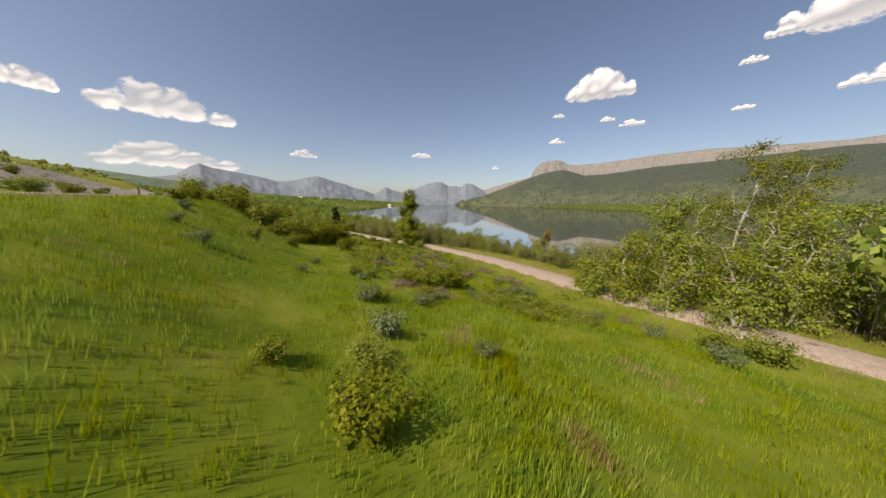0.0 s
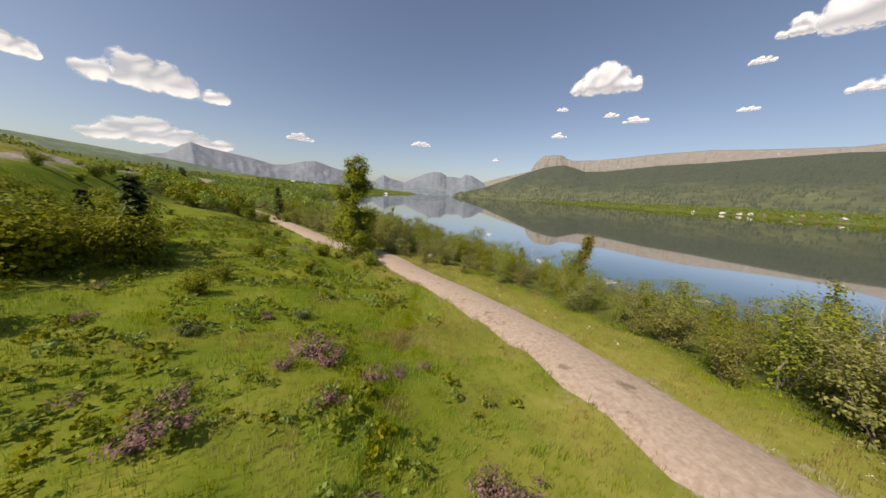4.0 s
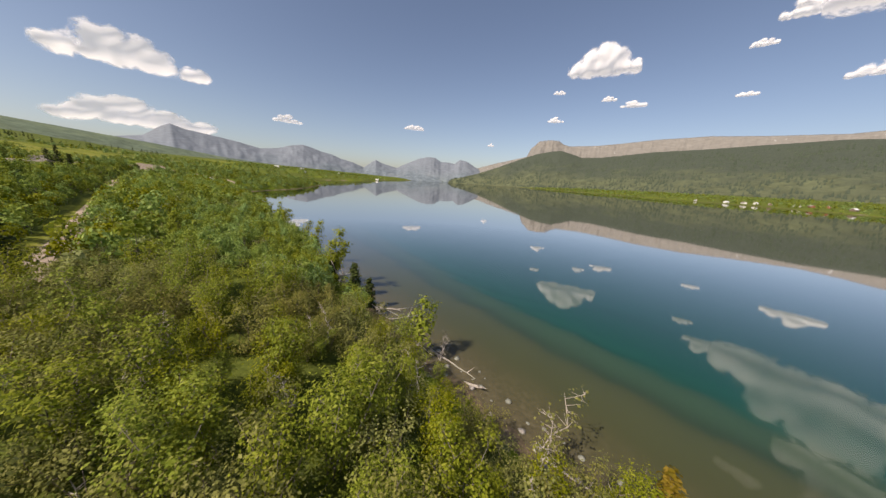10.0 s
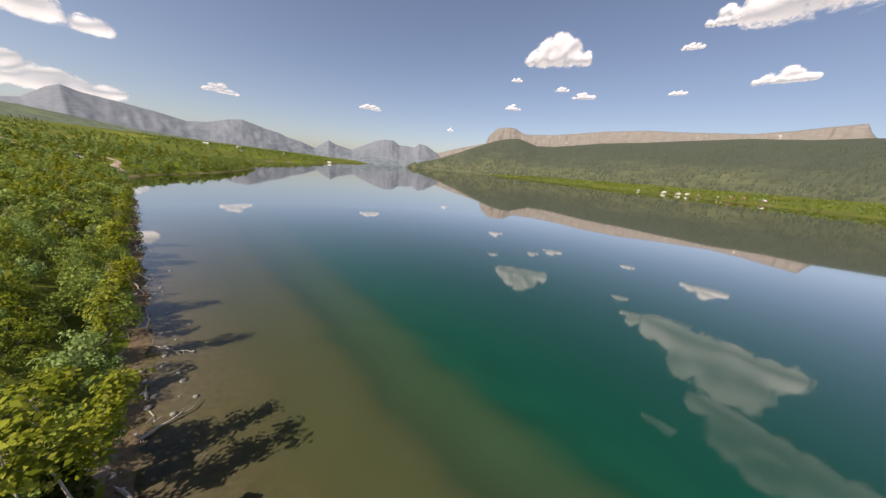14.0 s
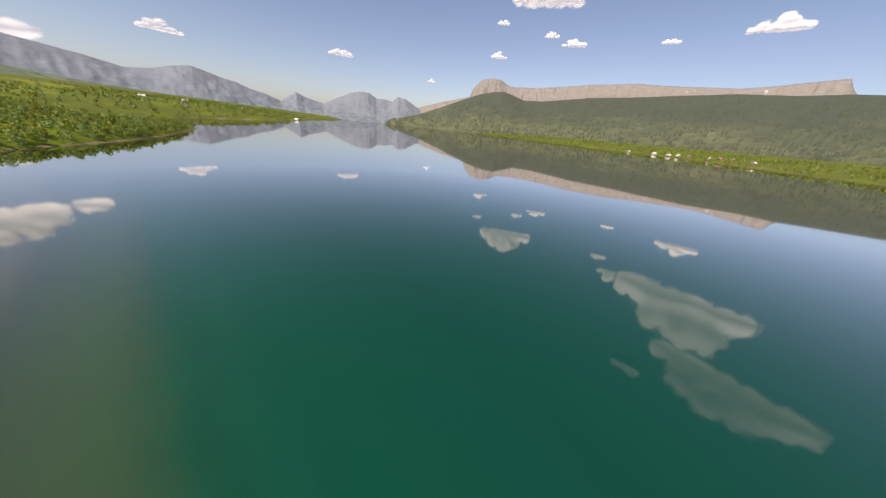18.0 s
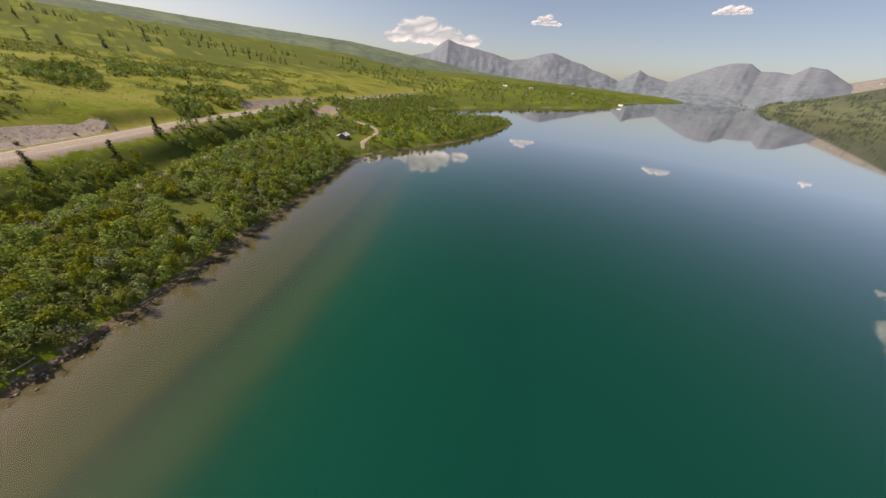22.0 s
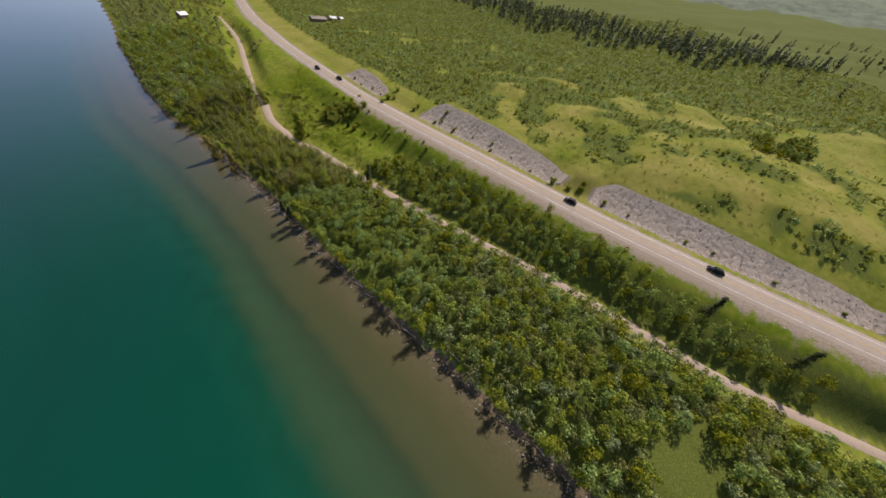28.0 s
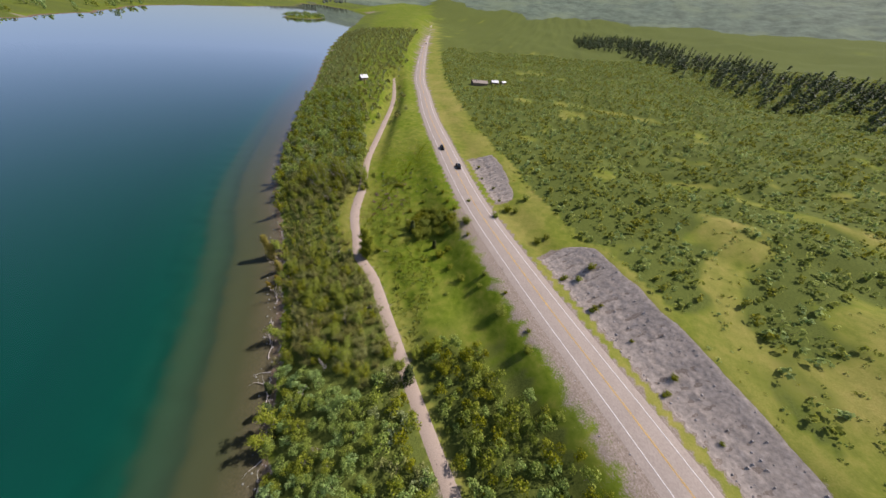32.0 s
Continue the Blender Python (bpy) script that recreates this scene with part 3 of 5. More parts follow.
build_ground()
lake = put("water", mesh_np("water", [(-1200, -1500, 0), (1500, -1500, 0), (1500, 4300, 0), (-1200, 4300, 0)], [(0, 1, 2, 3)]), "water")
tagged(lake, "still blue-green lake mirroring sky and mountains", "lake", kind="structure")
lake.visible_shadow = False
road = strip("road", ROAD_S, 5.0, -5.0, "asphalt", 0.06, crown=0.08, skirt=1.6)
tagged(road, "two-lane asphalt highway with painted edge lines", "road", kind="structure")
for o, w, mt in ((3.62, 0.16, "white_line"), (-3.62, 0.16, "white_line"), (0.12, 0.11, "yellow_line"), (-0.12, 0.11, "yellow_line")):
    strip("edge_line" if abs(o) > 1 else "centre_line", ROAD_S, o + w / 2, o - w / 2, mt, 0.075 + 0.08 * (1 - abs(o) / 5), road)
trail = strip("trail", TRAIL_S, 1.25, -1.25, "gravel", 0.09, crown=0.03, skirt=0.9)
DRIVE = smooth_line([(x, y, float(land(np.array([x]), np.array([y]))[0][0]) + 0.1) for x, y in ((-156.0, 300.0), (-162.0, 303.5), (-168.0, 311.0), (-178.0, 326.0), (-192.0, 335.0), (-208.0, 330.0), (-226.0, 322.0), (-238.0, 318.0))], 2.5)
drive = strip("drive", DRIVE, 1.3, -1.3, "gravel", 0.06, crown=0.03, skirt=0.9)
tagged(drive, "narrow pale track winding down to a cabin", "path", kind="structure")
tagged(trail, "pale packed-gravel track through grass", "path", kind="structure")


# ---- eroded banks above the road ----
def gravel_bank(y0, y1, rise, reach, seed):
    p = smooth_line(ROAD, 0.6)
    run = np.cumsum(np.r_[0, np.hypot(*np.diff(p[:, :2], axis=0).T)])
    t = np.gradient(p[:, :2], axis=0)
    t /= np.linalg.norm(t, axis=1)[:, None]
    w = (p[:, 1] > y0 + 0.7) & (p[:, 1] < y1 - 0.7)
    p, t, run = p[w], t[w], run[w]
    arch, far = crest(p[:, 1], run, y0, y1, reach)
    K = np.linspace(0, 1, 26)
    O = 9.6 + (far[:, None] + 0.25 - 9.6) * K
    X, Y = p[:, :1] - t[:, 1:] * O, p[:, 1:2] + t[:, :1] * O
    S = np.tile(run[:, None], (1, len(K)))
    Z = land(X.ravel(), Y.ravel())[0].reshape(X.shape)
    swell = np.sin(K * math.pi)[None] * np.clip(arch, 0.15, 1)[:, None]
    rill = np.abs(np.sin(S * 1.25 + 1.1 * np.sin(S * 0.37) + 0.6 * np.sin(K * 5)[None])) ** 0.7
    Z = Z + 0.10 + swell * (0.4 * (rill - 0.5) + 0.3 * wobble(X, Y, 5.1, 3, seed) + 0.12 * wobble(X, Y, 1.1, 2, seed)) - 0.3 * (K[None] < 0.01)
    n, k = X.shape
    i = (np.arange(n - 1)[:, None] * k + np.arange(k - 1)).ravel()
    me = mesh_np("gravel_bank", np.stack([X.ravel(), Y.ravel(), Z.ravel()], 1), np.stack([i, i + k, i + k + 1, i + 1], 1))
    tagged(put("gravel_bank", me, "bank"), "eroded grey gravel bank cut into the hillside above the road", "bank", kind="structure")


for k, c in enumerate(CUTS):
    gravel_bank(*c, k + 0.5)


# ---- mountains ----
def range_mesh(name, prof, r_foot, r_crest, mat, rough, label, base=0.0, steps=26, power=1.25, eye=(5, 110, 27), ridges=0.0, seed=0.0, cliff=None, gullies=0.0, fine=0.3):
    """A range round the valley: (azimuth, elevation) of its skyline, from its foot to its crest."""
    az = np.arange(prof[0][0], prof[-1][0] + 0.01, fine)
    el = np.interp(az, [p[0] for p in prof], [p[1] for p in prof])
    s = np.linspace(0, 1.25, steps)
    A, S = np.meshgrid(np.radians(az), s)
    E = np.tile(np.radians(el), (steps, 1))
    rf, rc = np.interp(az, *np.array(r_foot).T), np.interp(az, *np.array(r_crest).T)
    Rr = rf + (rc - rf) * np.minimum(S, 1) + np.maximum(S - 1, 0) * 900
    if gullies:                                   # buttresses and gullies down the face
        g = np.degrees(A)
        cut = wobble(g, 1.7 * S, 3.1, 4, seed + 5) + 0.5 * (1 - 2 * np.abs(wobble(g, 0.8 * S, 1.1, 3, seed + 6)))
        Rr = Rr + gullies * cut * np.clip(S / 0.3, 0, 1) * np.clip((1.02 - S) / 0.12, 0, 1)
    X, Y = eye[0] + Rr * np.sin(A), eye[1] + Rr * np.cos(A)
    top = eye[2] + rc * np.tan(E)
    rise = np.interp(S, *np.array(cliff).T) if cliff else np.minimum(S, 1) ** power
    up = np.where(S <= 1, rise, 1 - (S - 1) * 2.2)
    n1 = wobble(X, Y, 900, 5, seed) * rough + ridges * (1 - np.abs(wobble(X, Y, 520, 4, seed + 1))) - ridges * 0.6 + 0.45 * ridges * wobble(X, Y, 170, 3, seed + 2)
    Z = base + (top - base) * up + n1 * np.clip(S * 3, 0, 1) * np.clip((1 - S) * 4, 0.04, 1) + 0.05 * rough * wobble(X, Y, 130, 3, seed)
    ny, nx = X.shape
    i = (np.arange(ny - 1)[:, None] * nx + np.arange(nx - 1)).ravel()
    me = mesh_np(name, np.stack([X.ravel(), Y.ravel(), Z.ravel()], 1), np.stack([i, i + 1, i + nx + 1, i + nx], 1))
    return tagged(put(name, me, mat, smooth=True), label, "mountain", kind="structure")


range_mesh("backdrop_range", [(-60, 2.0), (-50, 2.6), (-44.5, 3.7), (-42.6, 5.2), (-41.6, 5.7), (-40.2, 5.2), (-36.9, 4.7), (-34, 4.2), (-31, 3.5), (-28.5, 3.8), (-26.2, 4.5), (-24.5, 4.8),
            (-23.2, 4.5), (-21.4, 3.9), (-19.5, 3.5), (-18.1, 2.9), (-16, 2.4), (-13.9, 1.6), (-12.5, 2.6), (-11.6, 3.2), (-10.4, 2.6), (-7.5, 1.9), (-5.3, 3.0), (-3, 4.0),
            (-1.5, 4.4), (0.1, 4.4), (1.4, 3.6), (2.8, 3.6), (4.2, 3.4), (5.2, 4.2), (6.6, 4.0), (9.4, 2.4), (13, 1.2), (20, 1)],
           [(-60, 2600), (-20, 3400), (20, 3700)], [(-60, 4100), (20, 4300)], "range", 14, "rocky peaks painted hazy grey-blue, with snow patches", -10, 34, 1.15, ridges=14, seed=1.0, gullies=12.0, fine=0.2)
range_mesh("backdrop_mesa", [(6.5, 1.3), (8.7, 2.7), (13, 4.0), (18.2, 5.3), (18.9, 6.9), (19.4, 7.3), (20.2, 8.1), (22, 8.35), (23.6, 8.25), (24.6, 7.6), (25.6, 7.3), (30, 7.4), (34, 7.75), (38.6, 8.2), (44.8, 8.4), (50, 8.1), (56.8, 7.8),
            (60, 8.0), (63, 8.35), (65.3, 8.55), (65.8, 7.6), (66.4, 6.9), (68, 6.0), (75, 4.5)],
           [(6.5, 3900), (12, 3500), (75, 3100)], [(6.5, 4350), (20, 4150), (26, 4200), (75, 4100)], "mesa", 12, "long flat-topped mountain with pale layered cliffs", -6, 56, 1.0, ridges=34, seed=2.0, gullies=20.0, fine=0.15,
           cliff=[(0, 0), (0.5, 0.42), (0.66, 0.56), (0.7, 0.66), (0.8, 0.71), (0.84, 0.83), (0.9, 0.86), (0.93, 0.96), (1, 1)])
far_slope = range_mesh("backdrop_slope", [(-2, -0.4), (4, 0.3), (8.7, 1.6), (13, 3.2), (17, 4.8), (20, 5.9), (22.5, 6.45), (24.4, 6.6), (26, 6.1), (28, 5.45), (31, 5.5), (34, 5.85), (38.6, 6.4), (46, 6.75), (50, 7.0), (56.8, 7.25),
            (62, 7.0), (65.9, 7.1), (75, 6.5), (90, 5.5), (110, 3.5), (135, 2.0), (170, 1.2), (180, 1.0)],
           [(-2, 3700), (4, 3500), (20, 2500), (45, 1600), (70, 1350), (100, 1300), (180, 1500)], [(-2, 3900), (8, 3650), (60, 3500), (100, 3200), (180, 3200)], "slope", 14, "dark wooded slope below pale cliffs", -6, 44, 1.5, ridges=20, seed=4.0)
range_mesh("backdrop_ridge", [(-215, 3.0), (-200, 4.6), (-180, 6.0), (-165, 7.0), (-150, 7.5), (-127, 7.4), (-105, 6.2), (-87, 5.2), (-68, 4.7), (-57, 4.3), (-50, 3.5), (-44, 2.8), (-36, 1.6), (-28, 0.9)],
           [(-215, 1500), (-100, 1100), (-60, 1300), (-28, 2400)], [(-215, 3600), (-100, 2900), (-60, 3000), (-28, 3500)], "woods", 9, "long ridge covered in dark forest", -20, 22, 1.0, ridges=10, seed=3.0)


def slope_forest(ob, rows, count, seed):
    """Pointed conifers in patches over a far slope, as one mesh."""
    rng = np.random.default_rng(seed)
    P = np.array([v.co[:] for v in ob.data.vertices]).reshape(rows, -1, 3)
    i, j = rng.integers(1, int(rows * 0.72), count), rng.integers(0, P.shape[1] - 1, count)
    u, v = rng.uniform(0, 1, (count, 1)), rng.uniform(0, 1, (count, 1))
    c = (P[i, j] * (1 - u) + P[i, j + 1] * u) * (1 - v) + (P[i + 1, j] * (1 - u) + P[i + 1, j + 1] * u) * v
    c = c[(wobble(c[:, 0], c[:, 1], 330, 4, 2.6) > -0.15) & (c[:, 2] > 3)]
    n, sides = len(c), 5
    t = np.arange(sides) * 2 * math.pi / sides
    tall, wide = rng.uniform(11, 24, (n, 1)), rng.uniform(4, 8, (n, 1))
    ring = np.stack([c[:, :1] + wide * np.cos(t), c[:, 1:2] + wide * np.sin(t), np.repeat(c[:, 2:] - 2, sides, 1)], -1)
    tip = (c + np.concatenate([np.zeros((n, 2)), tall], 1))[:, None]
    k = np.arange(sides)
    F = np.stack([k, (k + 1) % sides, np.full(sides, sides)], 1)[None] + (np.arange(n) * (sides + 1))[:, None, None]
    me = mesh_np("slope_conifers", np.concatenate([ring, tip], 1).reshape(-1, 3), F.reshape(-1, 3))
    tagged(put("slope_conifers", me, "far_conifer"), "dark conifers in patches over the far slope", "forest", kind="stuff")


slope_forest(far_slope, 44, 14000, 51)


# ---- clouds ----
def cloud(az, el, wide, high, seed, r=4550.0):
    rng = np.random.default_rng(seed)
    nx, ny = 36, 22
    u, v = np.meshgrid(np.linspace(-1, 1, nx), np.linspace(-1, 1, ny))
    w, h = r * radians(wide) * 0.64, r * radians(high) * 0.82
    dens = np.zeros(u.shape)
    for b in range(16):                           # billows along a flat base
        cx = -0.66 + 1.32 * (b % 8) / 7 + rng.uniform(-0.08, 0.08) if b < 8 else rng.uniform(-0.45, 0.45)
        s = rng.uniform(0.22, 0.4) * (1 - 0.35 * abs(cx))
        cy = -0.4 + 0.75 * s + (rng.uniform(0.05, 0.55) * (1 - abs(cx)) ** 1.3 if b >= 8 else 0.0)
        dens = np.maximum(dens, 1.12 - np.hypot((u - cx) / s / 0.95, (v - cy) / s / np.where(v < cy, 1.0, 1.15)))
    dens = np.clip(dens, 0, 1)
    bulge = 0.4 * h * np.sqrt(dens) + 0.07 * h * wobble(u * w, v * h, 0.7 * h, 4, seed)
    a, e = radians(az), radians(el)
    fwd = Vector((math.sin(a) * math.cos(e), math.cos(a) * math.cos(e), math.sin(e)))
    side = fwd.cross(Vector((0, 0, 1))).normalized()
    m = Matrix((side, side.cross(fwd), -fwd)).transposed().to_4x4()
    m.translation = Vector((5, 110, 27)) + fwd * r
    i = (np.arange(ny - 1)[:, None] * nx + np.arange(nx - 1)).ravel()
    me = mesh_np("cloud", np.stack([(u * w).ravel(), (v * h).ravel(), bulge.ravel()], 1), np.stack([i, i + 1, i + nx + 1, i + nx], 1))
    edge = np.clip((1 - np.maximum(np.abs(u), np.abs(v))) * 6, 0, 1)
    float_layer(me, "puff", (np.clip(dens * 1.15, 0, 0.95) * edge - 0.6 * (1 - edge)).ravel())
    ob = tagged(put("cloud", me, "cloud", smooth=True), "white fair-weather cumulus cloud in blue sky", "cloud", "clouds")
    ob.matrix_world = m
    ob.visible_shadow = False
    return ob


for k, (az, el, wide, high) in enumerate(((-43.5, 13.6, 15, 6), (-44.5, 6.1, 15, 4.2), (-56, 13.2, 5, 3), (-26.6, 8.5, 4.6, 1.4), (-4.2, 9.6, 3.6, 1.4), (28.8, 19.9, 9.5, 6), (47.3, 19.0, 2.6, 1.2),
                                          (50.2, 21.6, 4, 2.6), (61.5, 24.0, 17, 11.5), (57.6, 14.3, 5.2, 2.2), (47.2, 13.5, 2.2, 1.0), (34.1, 13.6, 3.6, 1.4), (22.5, 11.7, 2.6, 1.3), (22.6, 16.0, 1.8, 1.0),
                                          (-48.6, 12.8, 3, 1.3), (11.1, 7.2, 1.2, 0.8), (30.5, 14.6, 2.2, 1.0), (70.5, 31.6, 17, 9), (58.5, 35.5, 4, 2.5))):
    cloud(az, el, wide, high, 40 + k)


# ---- plants ----
def prisms(segs, sides=5):
    """Tapered limbs: rows of (start, end, radius, radius)."""
    if not segs:
        return np.zeros((0, 3)), np.zeros((0, 4), int)
    a, b = np.array([s[0] for s in segs]), np.array([s[1] for s in segs])
    r0, r1 = np.array([s[2] for s in segs]), np.array([s[3] for s in segs])
    w = b - a
    w /= np.linalg.norm(w, axis=1)[:, None] + 1e-9
    u = np.cross(w, np.where(np.abs(w[:, 2:]) < 0.9, [[0, 0, 1.0]], [[1.0, 0, 0]]))
    u /= np.linalg.norm(u, axis=1)[:, None]
    v = np.cross(w, u)
    t = np.arange(sides) * 2 * math.pi / sides
    ring = u[:, None] * np.cos(t)[None, :, None] + v[:, None] * np.sin(t)[None, :, None]
    V = np.concatenate([a[:, None] + ring * r0[:, None, None], b[:, None] + ring * r1[:, None, None]], 1)
    k = np.arange(sides)
    q = np.stack([k, (k + 1) % sides, (k + 1) % sides + sides, k + sides], 1)
    F = q[None] + (np.arange(len(segs)) * 2 * sides)[:, None, None]
    return V.reshape(-1, 3), F.reshape(-1, 4)


def limbs(rng, h, stems, spread, lean=(0, 0), kinks=4, twigs=3, radius=0.05, bare=0.0):
    """Stems that bend outwards and carry side twigs. Returns the limbs and the places where leaves sit."""
    segs, tips = [], []
    for s in range(stems):
        az = 2 * math.pi * (s + rng.uniform(-0.3, 0.3)) / stems
        out = np.array([math.cos(az), math.sin(az), 0]) * spread * rng.uniform(0.3, 1.0)
        top = h * rng.uniform(0.72, 1.05)
        p, r = np.array([math.cos(az), math.sin(az), 0]) * 0.12 * h * 0.3 - [0, 0, 0.25], radius * rng.uniform(0.8, 1.2)
        for k in range(kinks):
            f = (k + 1) / kinks
            q = np.array([out[0] * f ** 0.8 + lean[0] * f, out[1] * f ** 0.8 + lean[1] * f, top * f]) + rng.normal(0, 0.045 * h, 3) * (1, 1, 0.5)
            segs.append((p, q, r * (1 - 0.8 * k / kinks), r * (1 - 0.8 * (k + 1) / kinks)))
            if f > bare:
                tips.append((q, f))
                for _ in range(twigs):
                    w = rng.normal(0, 1, 3)
                    w[2] = abs(w[2]) * 0.7 - 0.1
                    w *= 0.2 * h * rng.uniform(0.5, 1.2) * (1.15 - 0.55 * f) / np.linalg.norm(w)
                    st = p + (q - p) * rng.uniform(0.3, 1)
                    segs.append((st, st + w, r * 0.35, r * 0.08))
                    tips.append((st + w, f))
                    tips.append((st + w * 0.6, f))
            p = q
    return segs, tips


def leaves(rng, tips, count, size, puff, flat=0.45):
    """Small pointed leaves in loose tufts round the twig ends."""
    t = np.array([x[0] for x in tips])
    tuft = rng.normal(0, puff, (count, 3)) * (1, 1, 0.75)
    c = t[rng.integers(0, len(t), count)] + tuft
    mid = t.mean(0) * (1, 1, 0.55)
    out = c - mid
    out /= np.linalg.norm(out, axis=1)[:, None] + 1e-6
    n = rng.normal(0, 0.34, (count, 3)) + out * 0.55 + tuft / (puff + 1e-6) * 0.33 + (0, 0, flat)
    n /= np.linalg.norm(n, axis=1)[:, None]
    u = np.cross(n, rng.normal(0, 1, (count, 3)))
    u /= np.linalg.norm(u, axis=1)[:, None]
    v = np.cross(n, u)
    s = size * rng.uniform(0.6, 1.3, (count, 1))
    V = np.stack([c + u * s, c + v * s * 0.55 + n * s * 0.12, c - u * s * 0.8, c - v * s * 0.55 + n * s * 0.12], 1).reshape(-1, 3)
    V[:, 2] = np.maximum(V[:, 2], 0.05)
    return V, np.arange(count * 4).reshape(-1, 4)


def spruce(rng, h, count, size, wide=0.22, ragged=0.3):
    """A spire: trunk, whorls of drooping boughs, needle sprays along them."""
    segs, spots = [((0, 0, -0.3), (0, 0, h), 0.018 * h + 0.03, 0.01)], []
    z = 0.10 * h
    while z < 0.97 * h:
        reach = wide * h * (1 - z / h) ** 0.8 + 0.1
        for k in range(6):
            a = rng.uniform(0, 6.28)
            L = reach * rng.uniform(1 - ragged, 1.1)
            e = np.array([math.cos(a) * L, math.sin(a) * L, z - 0.18 * L])
            segs.append(((0, 0, z), e, 0.02, 0.006))
            spots += [(np.array([0, 0, z]) * (1 - f) + e * f, f) for f in (0.35, 0.55, 0.75, 0.9, 1.0)]
        z += 0.055 * h * rng.uniform(0.8, 1.2)
    V, F = leaves(rng, spots, count, size, 0.035 * h, 0.9)
    return segs, V, F


class Kind:
    """A plant's shared meshes: bare wood and leaves."""

    def __init__(self, wood, crown):
        self.wood, self.crown = wood, crown


def shrub_kind(seed, h, stems, spread, count, size, puff, lean=(0, 0), radius=0.05, twigs=3, bare=0.0, kinks=4, sides=4):
    rng = np.random.default_rng(seed)
    segs, tips = limbs(rng, h, stems, spread, lean, kinks, twigs, radius, bare)
    return Kind(prisms(segs, sides), leaves(rng, tips, count, size, puff))


def crown_kind(seed, h, blobs, spread, count, size, low=0.4, big=0.19, radius=0.05, forked=True):
    """A small tree or bush whose crown is a cluster of rounded leafy heads on limbs."""
    rng = np.random.default_rng(seed)
    az, r = rng.uniform(0, 6.28, blobs), spread * np.sqrt(rng.uniform(0.05, 1, blobs))
    z = h * (low + (0.9 - low) * rng.uniform(0, 1, blobs) * (1 - 0.35 * r / spread))
    z[0], r[0] = 0.86 * h, 0.2 * spread
    rb = h * big * rng.uniform(0.75, 1.25, blobs) * np.where(z > 0.75 * h, 0.8, 1.0)
    C = np.stack([r * np.cos(az), r * np.sin(az), z], 1)
    fork = np.array([0.0, 0.0, 0.3 * h])
    segs = [(np.array([0, 0, -0.3]), fork, radius, radius * 0.8)] + [(fork, c, radius * 0.6, radius * 0.2) for c in (C if forked else C[:1])]
    k = rng.choice(blobs, count, p=rb ** 2 / (rb ** 2).sum())
    n = rng.normal(0, 1, (count, 3)) + (0, 0, 0.45)
    n /= np.linalg.norm(n, axis=1)[:, None]
    c = C[k] + n * (rb[k] * rng.uniform(0.72, 1.12, count))[:, None]
    n = n + rng.normal(0, 0.42, (count, 3))
    n /= np.linalg.norm(n, axis=1)[:, None]
    u = np.cross(n, rng.normal(0, 1, (count, 3)))
    u /= np.linalg.norm(u, axis=1)[:, None]
    v = np.cross(n, u)
    s = size * rng.uniform(0.6, 1.3, (count, 1))
    V = np.stack([c + u * s, c + v * s * 0.6 + n * s * 0.12, c - u * s * 0.85, c - v * s * 0.6 + n * s * 0.12], 1).reshape(-1, 3)
    V[:, 2] = np.maximum(V[:, 2], 0.05)
    return Kind(prisms(segs, 3), (V, np.arange(count * 4).reshape(-1, 4)))


def spruce_kind(seed, h, count, size, wide=0.22, ragged=0.3):
    segs, V, F = spruce(np.random.default_rng(seed), h, count, size, wide, ragged)
    return Kind(prisms(segs, 4), (V, F))


def plant(name, kind, at, turn, scale, wood_mat, leaf_mat, label, category, group="", parts=("trunk", "crown")):
    """One plant as a thing: an Empty at its foot with its wood and its crown."""
    e = tagged(new(name), label, category, group)
    e.matrix_world = pose(at[0], at[1], at[2], 0, 0, turn) @ Matrix.Diagonal((scale, scale, scale * random.uniform(0.9, 1.1), 1))
    for nm, (V, F), mt in ((parts[0], kind.wood, wood_mat), (parts[1], kind.crown, leaf_mat)):
        if len(F):
            me = mesh_np(nm, V, F)
            put(nm, me, mt, e)
    return e


def spread_stuff(name, kinds, x, y, z, scale, mats, label, category, seed, tints=None):
    """Many plants as one mesh of kind stuff (wood and leaves in two slots)."""
    rng = np.random.default_rng(seed)
    pick = rng.integers(0, len(kinds), len(x))
    turn = rng.uniform(0, 6.28, len(x))
    tall = rng.uniform(0.82, 1.2, len(x))
    tint = rng.uniform(-0.15, 0.95, len(x)) if tints is None else tints
    Vs, Fs, Ts, Ms, base = [], [], [], [], 0
    for slot in (0, 1):
        for k, kd in enumerate(kinds):
            V, F = kd.wood if slot == 0 else kd.crown
            w = np.where(pick == k)[0]
            if not len(w) or not len(F):
                continue
            c, s = np.cos(turn[w])[:, None], np.sin(turn[w])[:, None]
            sc = scale[w][:, None]
            P = np.stack([(V[:, 0] * c - V[:, 1] * s) * sc + x[w][:, None], (V[:, 0] * s + V[:, 1] * c) * sc + y[w][:, None],
                          V[:, 2] * sc * tall[w][:, None] + z[w][:, None]], -1)
            Vs.append(P.reshape(-1, 3))
            Fs.append((F[None] + (np.arange(len(w)) * len(V))[:, None, None] + base).reshape(-1, 4))
            Ts.append(np.repeat(tint[w], len(V)))
            Ms.append(np.full(len(w) * len(F), slot))
            base += len(w) * len(V)
    me = mesh_np(name, np.concatenate(Vs), np.concatenate(Fs))
    for m in mats:
        me.materials.append(M[m])
    me.polygons.foreach_set("material_index", np.concatenate(Ms).astype(np.int32))
    float_layer(me, "tint", np.concatenate(Ts))
    return tagged(new(name, me), label, category, kind="stuff")


